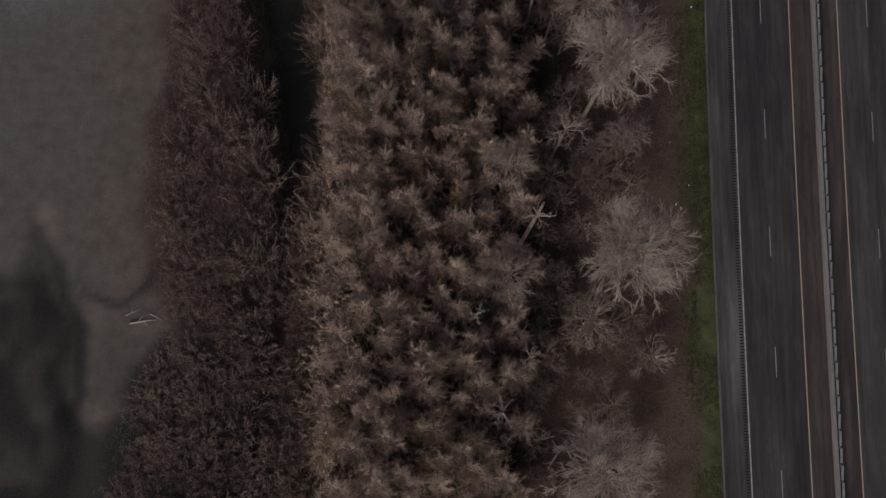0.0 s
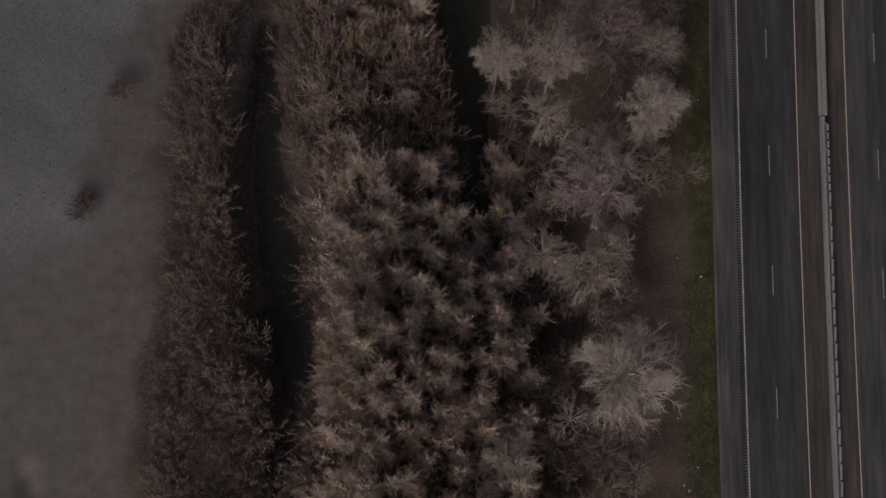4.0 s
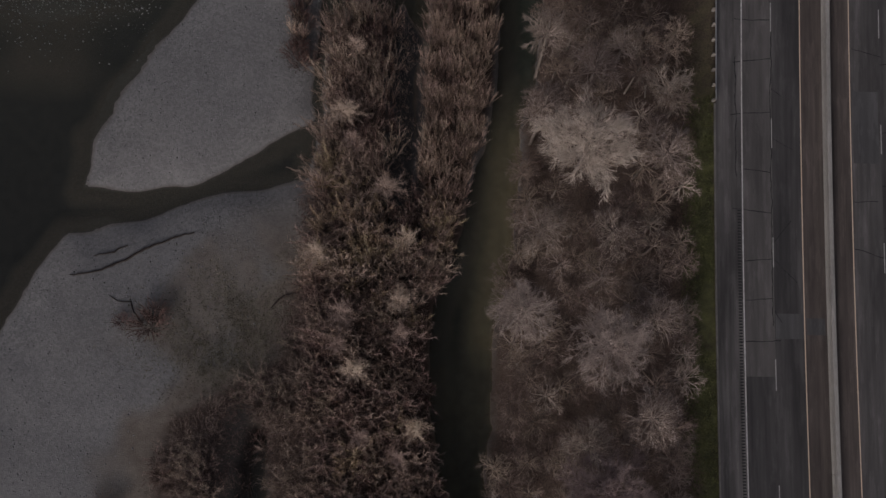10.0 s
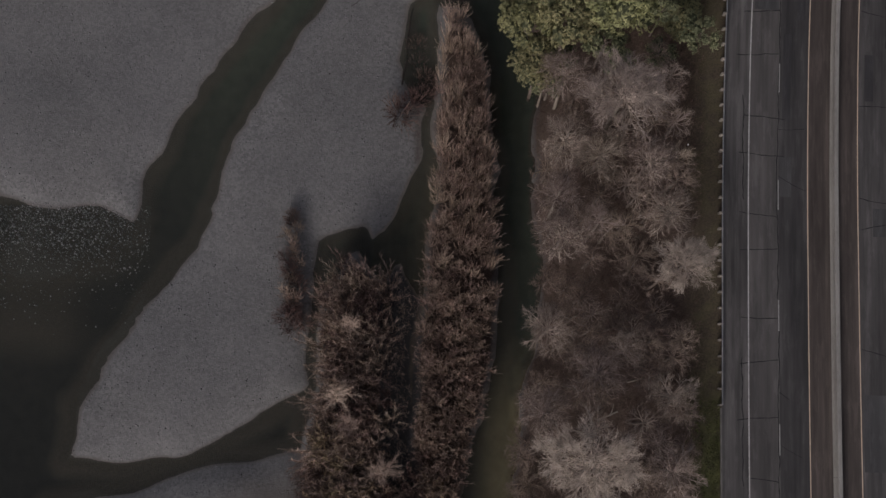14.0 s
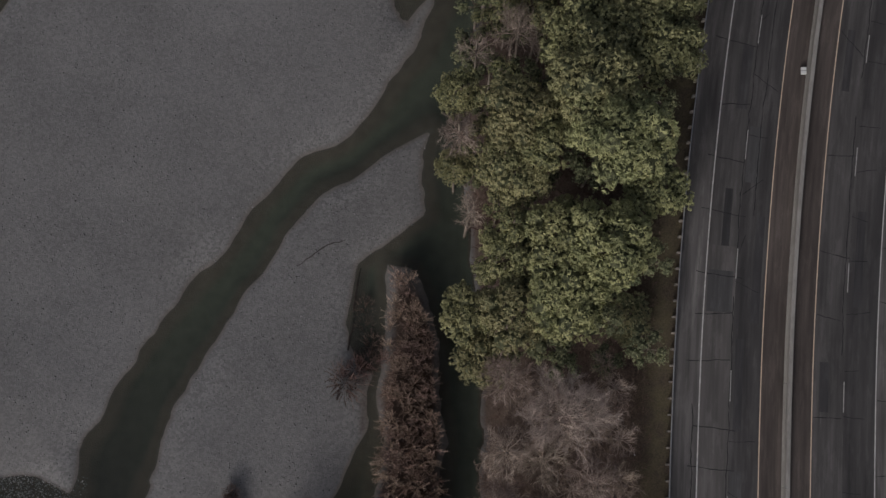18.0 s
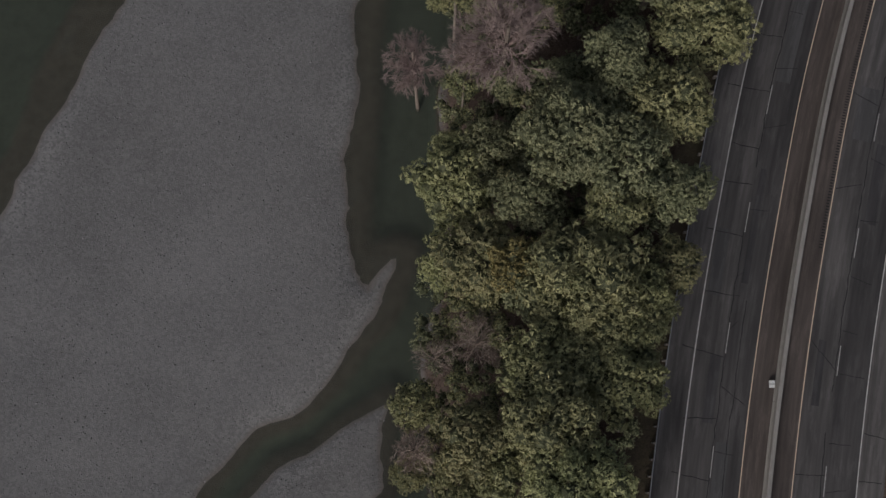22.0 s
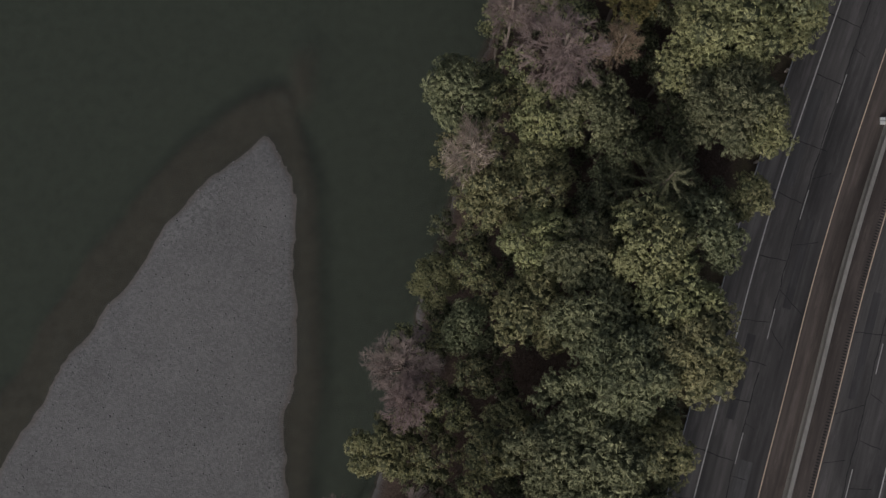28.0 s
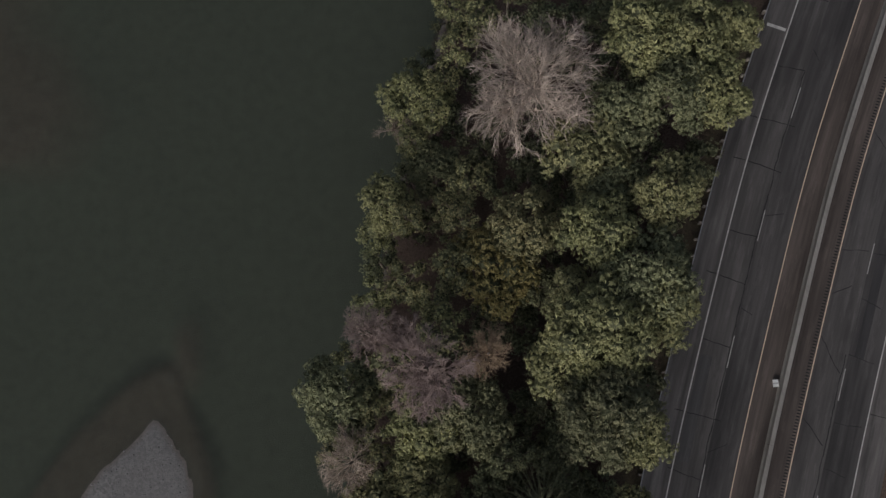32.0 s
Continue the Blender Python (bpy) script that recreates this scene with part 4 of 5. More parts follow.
def leafy_tree(seed, mat, lobes=19, clumps=26, leaves=11, high=2.6, flat=0.75, size=0.05):
    """An evergreen broadleaf of crown radius 1: trunk, limbs and a crown of domed lobes, each a mound of leaf florets; its top is at high."""
    rs = np.random.RandomState(seed)
    t = new("evergreen_tree")
    mid = high - flat
    s = Shape()
    s.tube([(0, 0, -0.2), (0.02, 0, mid * 0.5), (0, 0.02, mid)], [0.075, 0.06, 0.04], 7)
    part("trunk", s, M_TRUNK, t, smooth=True)
    s, cr, inner = Shape(), Shape(), Shape()
    for i in range(lobes):
        u = (i + 0.5) / lobes
        el = math.asin(1 - 1.08 * u) if u < 0.9 else -0.1
        a = i * 2.39996 + rs.normal(0, 0.3)
        rad = 0.72 * (0.8 + 0.35 * rs.rand())
        c = np.array([math.cos(a) * math.cos(el) * rad, math.sin(a) * math.cos(el) * rad, mid + flat * 0.78 * math.sin(el) * (0.7 + 0.45 * rs.rand())])
        s.tube([(0, 0, mid - 0.25), (c[0] * 0.5, c[1] * 0.5, mid + (c[2] - mid) * 0.3), c], [0.03, 0.02, 0.008], 4)
        R = 0.265 * (0.75 + 0.5 * rs.rand())
        # added dark hull: colours in the lobe's inner shade and blocks see-through
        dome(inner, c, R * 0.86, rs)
        tilt = unit(np.array([c[0], c[1], 0.9]))
        for j in range(clumps):
            z = 1 - 1.35 * (j + 0.5) / clumps
            b = j * 2.39996 + rs.rand() * 0.7
            n = unit(np.array([math.cos(b) * math.sqrt(1 - z * z), math.sin(b) * math.sqrt(1 - z * z), z]) + 0.35 * tilt)
            cc = c + n * R * (0.8 + 0.42 * rs.rand())
            for k in range(leaves):
                m = unit(rs.normal(0, 0.75, 3) + n)
                leaf(cr, cc + m * 0.075 * (0.3 + 0.9 * rs.rand()), unit(m + rs.normal(0, 0.28, 3)), size * (0.7 + 0.6 * rs.rand()), rs)
    part("branchwork", s, M_TRUNK, t)
    part("inner_foliage", inner, M_CROWN_SHADE, t)
    part("crown", cr, mat, t)
    return t


def conifer(seed):
    rs = np.random.RandomState(seed)
    t = new("conifer_tree")
    s = Shape()
    s.tube([(0, 0, -0.5), (0, 0, 14), (0, 0, 30)], [0.45, 0.3, 0.04], 8)
    part("trunk", s, M_TRUNK, t, smooth=True)
    br = Shape()
    for i in range(64):
        q = i / 64
        z = 29.2 - 16 * q
        a = i * 2.39996
        L = 1.2 + 4.6 * min(1, q * 1.7) * (0.75 + 0.45 * rs.rand())
        p = [np.array([0, 0, z])]
        w = np.array([math.cos(a), math.sin(a), 0.45 - 0.3 * q])
        for k in range(5):
            w = unit(w + (0, 0, -0.17))
            p.append(p[-1] + w * L / 5)
        br.tube(p, [0.07, 0.06, 0.05, 0.04, 0.03, 0.01], 3)
        for j in range(46):
            qq = 0.15 + 0.85 * rs.rand()
            k = min(4, int(qq * 5))
            c = p[k] + (p[k + 1] - p[k]) * (qq * 5 - k)
            d = unit(unit(p[k + 1] - p[k]) * 0.9 + rs.normal(0, 0.42, 3))
            br.tube([c, c + d * 0.5], [0.035, 0], 3)
    part("crown", br, M_CONIFER, t)
    return t


def hide_model(t):
    """Removes a model from which all copies are made."""
    for o in (*t.children_recursive, t):
        bpy.data.objects.remove(o)


PIECES = {}


def stand(model, x, y, r, z_top, high, label, category, group, name="", rnd=rng):
    """A copy of a unit model with crown radius r and its top at z_top, standing on the ground: the trunk is as long as it takes."""
    g = height(x, y)
    h = max(z_top - g, 1.2)
    lift, tall = h / r - high, 1.0
    if lift < 0 or model.name.startswith(("willow", "young")):
        lift, tall = 0.0, h / r / high
    turn = rnd.uniform(-0.7, 0.7) if model.name.startswith("willow") else rnd.uniform(0, 6.28)
    t = new(name or model.name.split(".")[0])
    t.matrix_basis = Matrix.Translation((x, y, g)) @ Matrix.Rotation(turn, 4, "Z") @ Matrix.Diagonal((r, r, r * tall, 1))
    if model not in PIECES:
        PIECES[model] = list(model.children)
    for p in PIECES[model]:
        o = new(p.name.split(".")[0], p.data)
        o.parent = t
        if lift and o.name.startswith("trunk"):
            o.scale = (1, 1, 1 + lift / (high - 1))
        elif lift:
            o.location = (0, 0, lift)
    return tagged(t, label, category, group)


HIGH = 1.7
bare = [bare_tree(20 + k, M_TWIG, limbs=20 + k % 3, kids=(6, 6, 5), lift=0.45 + 0.07 * k) for k in range(5)]
bare_red = [bare_tree(40 + k, M_TWIG_RED, limbs=22, kids=(5, 7, 9), lift=0.55) for k in range(2)]
grand = [bare_tree(30 + k, M_PALE, limbs=26, kids=(6, 7, 7), lift=0.62, thick=0.78) for k in range(2)]
bare_gold = bare_tree(50, M_OCHRE)
small_bare = [bare_tree(60 + k, M_TWIG, limbs=13, kids=(5, 5, 5), thick=1.1) for k in range(4)]
small_brown = [bare_tree(70 + k, M_SHOOT, limbs=13, kids=(5, 5, 5), thick=1.15) for k in range(3)]
snag = [bare_tree(75 + k, M_TWIG, limbs=7, kids=(3, 2, 3), lift=0.5, thick=2.0) for k in range(2)]
slim = [slim_tree(80 + k, M_POLE) for k in range(5)]
slim_ochre = slim_tree(86, M_OCHRE)
canes = [cane(200 + k, (M_BRUSH, M_SHOOT, M_POLE, M_BRUSH)[k]) for k in range(4)]
cane_red = [cane(210 + k, M_RED) for k in range(2)]
cane_dry = [cane(220 + k, M_DRY, stems=34, foot_=1.0, width=0.012) for k in range(3)]
cane_ochre = cane(230, M_OCHRE)
willow = [shrub(90 + k, (M_BRUSH, M_SHOOT)[k % 2], stems=52) for k in range(4)]
dry = [shrub(101 + k, M_DRY, stems=36, spread_=0.75, name="willow_dry") for k in range(3)]
red = [shrub(97 + k, M_RED, stems=80, spread_=0.8, name="willow_red") for k in range(2)]
green = [leafy_tree(100 + k, (M_LEAF, M_LEAF, M_LEAF_DARK, M_LEAF)[k % 4]) for k in range(6)]
great = [leafy_tree(140 + k, (M_LEAF, M_LEAF_DARK)[k], lobes=30, clumps=28, leaves=12, size=0.042) for k in range(2)]
gold = leafy_tree(110, M_LEAF_GOLD)
under = [leafy_tree(120 + k, M_LEAF_DARK, lobes=11, clumps=14, leaves=7, size=0.055) for k in range(2)]
small_green = [leafy_tree(130 + k, M_LEAF, lobes=11, clumps=18, leaves=8, size=0.05) for k in range(2)]
models = [slim_ochre, cane_ochre] + canes + cane_red + cane_dry + snag + grand + dry + bare + bare_red + [bare_gold] + small_bare + small_brown + slim + willow + red + green + great + [gold] + under + small_green

placed = []


# the palest crowns among the bare trees
SILVER = {(14.8, 72.4), (11.2, 99.4), (30.8, 141.3), (25.5, 67.5), (8.8, 75.4), (24.2, 161.5)}


def tall_bare(rows, kinds, label, group):
    for x, y, r, z in rows:
        big = r > 3.0
        mod = rng.choice(grand) if (r > 5.2 and kinds is bare) or (x, y) in SILVER else rng.choice(kinds) if big else rng.choice(snag) if r < 2.4 else rng.choice(small_bare + small_brown[:1])
        g = height(x, y)
        # the crown is about as deep as it is wide: a longer trunk carries it higher
        stand(mod, x, y, r * (1.06 if kinds is bare_red or r < 3.4 else 0.97), z, HIGH, label, "tree", group)
        placed.append((x, y, r))


PALE = "leafless pale grey tree with spreading twigs on the wooded bank"
tall_bare([(18.1, -6.4, 6.4, 24), (8.3, -1.4, 2.2, 5), (11.7, 5.2, 1.9, 6), (26.5, 5.3, 3, 2), (19.6, 9.4, 4.6, 3), (5.5, 10.2, 1.7, 3), (20.5, 15.3, 6.2, 27),
           (9.2, 15.3, 4.5, 6), (11.9, 20.6, 2.3, 14), (9.4, 27.5, 3.1, 10), (16.1, 32, 3, 8), (24, 32, 3.2, 5), (19.8, 36.4, 6.1, 24), (19.7, 49.5, 4.5, 5),
           (13.1, 50.6, 3.7, 10), (21.3, 52.4, 3.2, 5), (13.5, 67.3, 3.8, 8), (25.5, 67.5, 4.3, 12)], bare, PALE, "bare trees of the bank")
tall_bare([(27.7, 68.6, 3, 8), (14.8, 72.4, 3.7, 13), (26.5, 74.8, 3.4, 10), (8.8, 75.4, 3.2, 2.5), (19.2, 83.9, 3.9, 5), (25.5, 87, 3.7, 12),
           (21.6, 95.9, 5.3, 9), (27.2, 98.3, 4.8, 6), (11.2, 99.4, 4.1, 8), (21.2, 103.8, 2.6, 2), (23.1, 108.9, 3.9, 4), (14.7, 110.1, 4, -1), (28.9, 117.8, 3.8, 7),
           (19.8, 119, 6.5, 10), (28.3, 121.2, 2.9, 4), (14.5, 124.4, 3.6, 4), (29.6, 126.4, 3.6, 5), (21.2, 129.2, 3.9, 4)], bare, PALE, "bare trees of the bank")
tall_bare([(24.6, 131.9, 2.9, 4), (15.5, 134.4, 3.3, 1), (30.8, 141.3, 4.1, 8), (17.5, 145.5, 3.9, 3), (21.6, 147, 2.9, 4), (29.6, 148.1, 3.6, 5), (17, 150.3, 3.3, 2),
           (27.5, 154.1, 3.8, 6), (22.4, 155.9, 4, 0), (17.7, 157.2, 3.6, 3), (24.2, 161.5, 6, 9), (18.2, 165.9, 4, 2), (12.9, 185.8, 2.7, 0), (12.1, 195, 3.1, 3),
           (14, 205.7, 2.8, 2), (19.3, 207.5, 3.7, 5), (26, 286.6, 4.5, 5), (48.7, 327, 8.9, 16), (33, 327.4, 2.8, -6)], bare, PALE, "bare trees of the bank")
tall_bare([(19.5, 59.5, 5.5, 12), (21.4, 78.5, 5.4, 8), (21.5, 240.5, 6.2, 17), (10.9, 241.1, 3.8, 4), (19.1, 256.8, 3.5, 6), (18.4, 260.5, 4.5, 5), (35.6, 296.3, 5.1, 16), (29.7, 300.5, 3.3, 13)],
          bare_red, "leafless pinkish-grey tree with a dense twiggy crown", "bare trees of the bank")
tall_bare([(42.5, 297.4, 3.4, 12)], [bare_gold], "leafless tree with ochre twigs among the evergreens", "bare trees of the bank")


FILL = [(26.5, 214.5, 3.4, 8), (33.5, 210.5, 4.2, 12), (32, 205.5, 4, 12), (36.6, 208, 3.4, 11), (36.8, 212.8, 3.2, 11), (29.8, 209.5, 3.8, 11), (35.2, 237.5, 3.6, 13), (29, 237, 3.6, 8), (34, 222.3, 3.2, 13), (23, 238.5, 2.6, 5)]


def leafy(rows):
    for x, y, r, z in rows:
        south = y < 212
        mod = gold if not south and rng.random() < 0.05 else great[0] if r > 4.6 and south else rng.choice(great) if r > 4.6 else rng.choice(green[:2] + green[3:] if south else green + green[2:3] * (4 if y < 262 else 2))
        lab = "evergreen broadleaf tree with yellowing leaves" if mod is gold else "evergreen broadleaf tree with a lobed olive-green crown"
        stand(mod, x, y, r * 1.22, z, 2.6, lab, "tree", "evergreen trees of the bank")
        placed.append((x, y, r))


leafy([(15, 168.3, 3, -1), (31.9, 172.8, 2.6, 2), (18.8, 173.2, 3.9, 4), (13.5, 173.6, 3.3, 1), (25.2, 175.4, 4.8, 7), (18.2, 180.2, 3.9, 3), (29.3, 181.4, 4.4, 11), (23.5, 182.4, 3.6, 7.3), (34.7, 187.4, 3.1, 9),
       (18.8, 190.2, 3.7, 7.5), (11.3, 192, 2, -2), (21.6, 193.4, 3.4, 9), (29.8, 191.8, 4.9, 17), (25.4, 197.1, 3.1, 9), (18.5, 196, 3.8, 10), (12.1, 200, 2.6, 3), (26.8, 198.6, 4.6, 16.5), (35.4, 202.4, 3.7, 13), (26.5, 204.5, 4.3, 13), (30.1, 206, 4.3, 11)])
leafy([(38.5, 211.7, 2.8, 8), (26.1, 213.2, 3.4, 9), (31, 213.8, 6, 14), (23.8, 216, 3.4, 9), (41, 216.5, 2.8, 9), (15.2, 217.2, 3, 2), (19.2, 217.3, 4.5, 7), (41.3, 224, 3, 13), (24.8, 224.2, 3.8, 8), (16.3, 227, 4.8, 5),
       (36, 227.4, 4.2, 15), (29.2, 230.4, 5.1, 15), (20.9, 230.5, 3.2, 5), (39.8, 233.8, 4.2, 15), (34.1, 239.4, 3, 15), (43.6, 243.4, 4.8, 15), (34.2, 250.7, 3.6, 14), (39.6, 250.8, 5.3, 16), (15.8, 250.9, 3.3, 3), (46.4, 252.3, 3.6, 14)])
leafy([(30.6, 252.4, 3.8, 7), (37.5, 255.1, 4.2, 14), (42.4, 260.6, 4.7, 18), (49.8, 262.6, 4.7, 17), (25.9, 265.5, 2.9, 3), (39.7, 266.2, 4.5, 15), (33.5, 266.9, 4.4, 8), (48, 268, 4.1, 17), (21.7, 271.1, 2.7, 0), (38.7, 272.6, 3.7, 13),
       (44.8, 273.9, 4.4, 18), (51.3, 275, 3.6, 16), (34, 275.1, 4.1, 8), (56.1, 279.6, 2.4, 14), (28.9, 281.1, 3.6, 4), (34.1, 284.2, 3.2, 6), (57.5, 287.6, 3, 15), (54.4, 289.7, 4.8, 16), (34.9, 290.2, 3.8, 7), (40.3, 290.5, 3.8, 9), (24.5, 293.8, 4.3, 3)])
leafy([(50.7, 295.7, 3.7, 13), (54.5, 298.8, 4.8, 16), (61.4, 300.9, 3.6, 14), (52.9, 302, 3.7, 13), (60.3, 304.3, 4.2, 15), (43.5, 307, 4.7, 8), (55.4, 309.8, 3.6, 14), (47.7, 311.6, 3.7, 10), (63.2, 313.6, 3.6, 14), (57.5, 315.2, 3.4, 11),
       (31.9, 316.3, 3.3, 0), (55.2, 319.1, 4.3, 12), (37.8, 321.1, 3.1, -2), (59.4, 323.3, 3.7, 12), (65.5, 324.2, 3.6, 14), (69.4, 324.4, 3.6, 14), (36.2, 330.1, 3.8, -3), (72, 331.2, 3, 13), (67.8, 331, 4.2, 14), (63, 331.5, 4.2, 14)])

leafy(FILL)
star = conifer(7)
star.location = (46.6, 280.8, height(46.6, 280.8))
star.scale = (1, 1, (20 - star.location.z) / 30)
tagged(star, "dark conifer with long radiating drooping branches", "tree")


def scatter(n, x0, x1, y0, y1, ok, gap, rnd):
    """Up to n places, gap apart, where ok(x, y) holds."""
    out = []
    for _ in range(n * 30):
        if len(out) >= n:
            break
        x, y = rnd.uniform(x0, x1), rnd.uniform(y0, y1)
        if ok(x, y) and all((x - a) ** 2 + (y - b) ** 2 > gap * gap for a, b in out):
            out.append((x, y))
    return out


def free(x, y, k=0.75):
    return all((x - a) ** 2 + (y - b) ** 2 > (k * r) ** 2 for a, b, r in placed)


def on_bank(x, y):
    return np.interp(y, GRID_Y, BANK_ROW) + 0.5 < x < np.interp(y, GRID_Y, EDGE_ROW) - 6.5


BANK_ROW, EDGE_ROW = bank(GRID_Y), edge(GRID_Y)
rb = random.Random(9)
# understory of the evergreen stretch
for x, y in scatter(265, 10, 80, 166, 345, lambda x, y: on_bank(x, y) and free(x, y, 0.15) and math.hypot(x - 46.6, y - 280.8) > 3.4 and math.hypot(x - 24.3, y - 187.9) > 3.2, 2.5, rb):
    g = height(x, y)
    stand(rb.choice(under), x, y, rb.uniform(2.1, 3.3), min(g + rb.uniform(7, 14), 7.5 if y < 212 else 11), 2.6, "dark evergreen understory tree in the shade", "tree", "understory trees", "understory_tree", rnd=rb)
for k in range(26):
    a, q = k * 2.4, rb.uniform(4.2, 7.8)
    x, y = 46.6 + q * math.cos(a), 280.8 + q * math.sin(a)
    stand(rb.choice(under), x, y, rb.uniform(1.8, 2.6), rb.uniform(4, 9), 2.6, "dark evergreen understory tree beside the conifer", "tree", "understory trees", "understory_tree", rnd=rb)
for x, y in scatter(70, 10, 60, 180, 345, lambda x, y: np.interp(y, GRID_Y, BANK_ROW) + 0.3 < x < np.interp(y, GRID_Y, BANK_ROW) + 13 and free(x, y, 0.6), 2.6, rb):
    stand(rb.choice(small_green), x, y, rb.uniform(2.0, 3.2), np.interp(x - np.interp(y, GRID_Y, BANK_ROW), [0, 4, 13], [-6, 1, 7]) + rb.uniform(-2, 3), 2.6, "small evergreen tree with an olive-green crown by the water", "tree", "small evergreen trees", rnd=rb)
# thin trees between the large bare ones
for x, y in scatter(290, 7, 34, -14, 168, lambda x, y: on_bank(x, y) and x < (31 if y > 60 else 24.5) and free(x, y, 0.3 if y > 30 else 0.6), 1.7, rb):
    g = height(x, y)
    stand(rb.choice(small_bare[:1] + small_brown + small_brown), x, y, rb.uniform(1.9, 3.1), min(g + rb.uniform(6, 11), 5), HIGH, "small leafless brown tree on the wooded bank", "tree", "small bare trees", rnd=rb)
# tall young trees of the southern thicket: twenty metres high, lower to the north
TOPS_Y, TOPS_Z = [-20, 40, 52, 66], [3.6, 3.4, -3.5, -7.5]
for x, y in scatter(300, -15, 12, -18, 66, lambda x, y: x > -12.2 - 0.06 * max(0, 30 - y) and free(x, y, 0.7) and height(x, y) > WATER + 0.6 and marshy(x, y) < 0.4, 1.7, rb):
    z = np.interp(y, TOPS_Y, TOPS_Z) + rb.uniform(-3.0, 1.6) - 5.0 * max(0, (-8.5 - x) / 4)
    stand(slim_ochre if rb.random() < 0.04 else rb.choice(slim), x, y, rb.uniform(1.2, 1.75), z, 10.0, "slender tall young leafless tree in a dense thicket", "tree", "young trees of the thicket", rnd=rb)
for x, y in scatter(250, -15.5, 12, -18, 66, lambda x, y: height(x, y) > WATER + 0.4 and free(x, y, 0.5) and marshy(x, y) < 0.4, 1.4, rb):
    stand(rb.choice(canes), x, y, rb.uniform(1.2, 1.8), height(x, y) + rb.uniform(6, 9 if x < -9 else 14), 5.0, "brown leafless willow cane among the young trees", "shrub", "willow canes of the thicket", "thicket_cane", rnd=rb)
# the middle thicket beside the side creek
for x, y in scatter(16, -14, 2, 64, 138, lambda x, y: height(x, y) > WATER + 0.5 and (y < 118 or x < -5.5), 2.8, rb):
    stand(rb.choice(slim), x, y, rb.uniform(1.2, 1.7), rb.uniform(-10.5, -7.0), 10.0, "slender brown leafless tree beside the side creek", "tree", "trees of the middle thicket", rnd=rb)
for x, y in scatter(300, -15.5, 3.5, 63, 146, lambda x, y: height(x, y) > WATER + 0.2 and x > -15 + 1.2 * math.sin(y * 0.4) and (y < 116 or x < -4.2) and (y < 144), 1.4, rb):
    model = cane_ochre if (108 < y < 120 and rb.random() < 0.25) or rb.random() < 0.03 else rb.choice(cane_red) if rb.random() < 0.25 else rb.choice(canes[:2])
    stand(model, x, y, rb.uniform(1.1, 1.8), rb.uniform(-13.0, -8.6), 5.0, "tall leafless brown willow beside the side creek", "shrub", "willows of the middle thicket", "tall_willow", rnd=rb)
# willow strip and bushes
for x, y in scatter(290, -1, 12, 104, 183, lambda x, y: inside_distance(np.array([x]), np.array([y]), BARS["willow"])[0] > 0.75, 0.85, rb):
    stand(rb.choice(canes[:1] + canes[2:]), x, y, rb.uniform(0.6, 0.95), height(x, y) + rb.uniform(5.5, 9.0) * (1 - 0.35 * max(0, (y - 165) / 18)), 5.0, "leafless reddish-brown willow shrub by the water", "shrub", "willow shrubs", "willow_shrub", rnd=rb)
for x, y, r in ((-36.6, 99.6, 1.9), (-35.9, 101.2, 1.4), (-41.6, 75.8, 1.4), (-46, 59.3, 1.5), (-45.6, 60.6, 1.1), (-3, 165.6, 1.9), (-1.4, 167.2, 1.5), (0.2, 168.5, 1.4), (0.6, 171, 1.2), (-0.5, 173.5, 1.1), (-0.6, 176, 1.1), (-21.8, 84, 1.3), (-30.5, 79, 1.4), (-34, 80, 1.1), (-40.2, 100.2, 0.9)):
    stand(rb.choice(red), x, y, r, height(x, y) + 2.0 * r, 1.7, "leafless reddish bush on the gravel bar", "shrub", "bushes of the gravel bars", "gravel_bush", rnd=rb)
for k in range(20):
    x, y = -17.9 + 0.5 * math.sin(k * 1.9) + (0.9 if k % 2 else 0), 136.0 + 0.8 * k
    stand(rb.choice(red + willow[:2]), x + (0.8 if k < 2 else 0), y, rb.uniform(1.0, 1.35) * (1 - 0.02 * k), height(x, y) + rb.uniform(2.4, 3.8), 1.7, "leafless reddish bush at the edge of the gravel bar", "shrub", "bushes of the gravel bars", "gravel_bush", rnd=rb)
for x, y in ((15.4, 186.2), (16.8, 187.4), (15.0, 188.6), (17.2, 184.9), (16.4, 183.4)):
    stand(rb.choice(cane_red), x, y, rb.uniform(1.3, 1.8), height(x, y) + rb.uniform(4, 6), 5.0, "leafless reddish shrub on the bank below the evergreens", "shrub", "bank shrubs", "bank_shrub", rnd=rb)
for x, y in scatter(300, -46, -14, -18, 116, lambda x, y: x > np.interp(y, SHORE_Y, SHORE_X) + 2.5 and height(x, y) > WATER + 0.4 and marshy(x, y) < 0.5, 1.5, rb):
    deep = min(1, (x - np.interp(y, SHORE_Y, SHORE_X) - 2) / 5)
    stand(rb.choice(cane_dry + cane_dry + dry), x, y, rb.uniform(1.1, 1.7), height(x, y) + (1.2 + 3.4 * deep) * rb.uniform(0.7, 1.2), 5.0, "dry brown leafless brush on the flood bench", "shrub", "brush of the flood bench", "brush_clump", rnd=rb)
for t in models:
    hide_model(t)


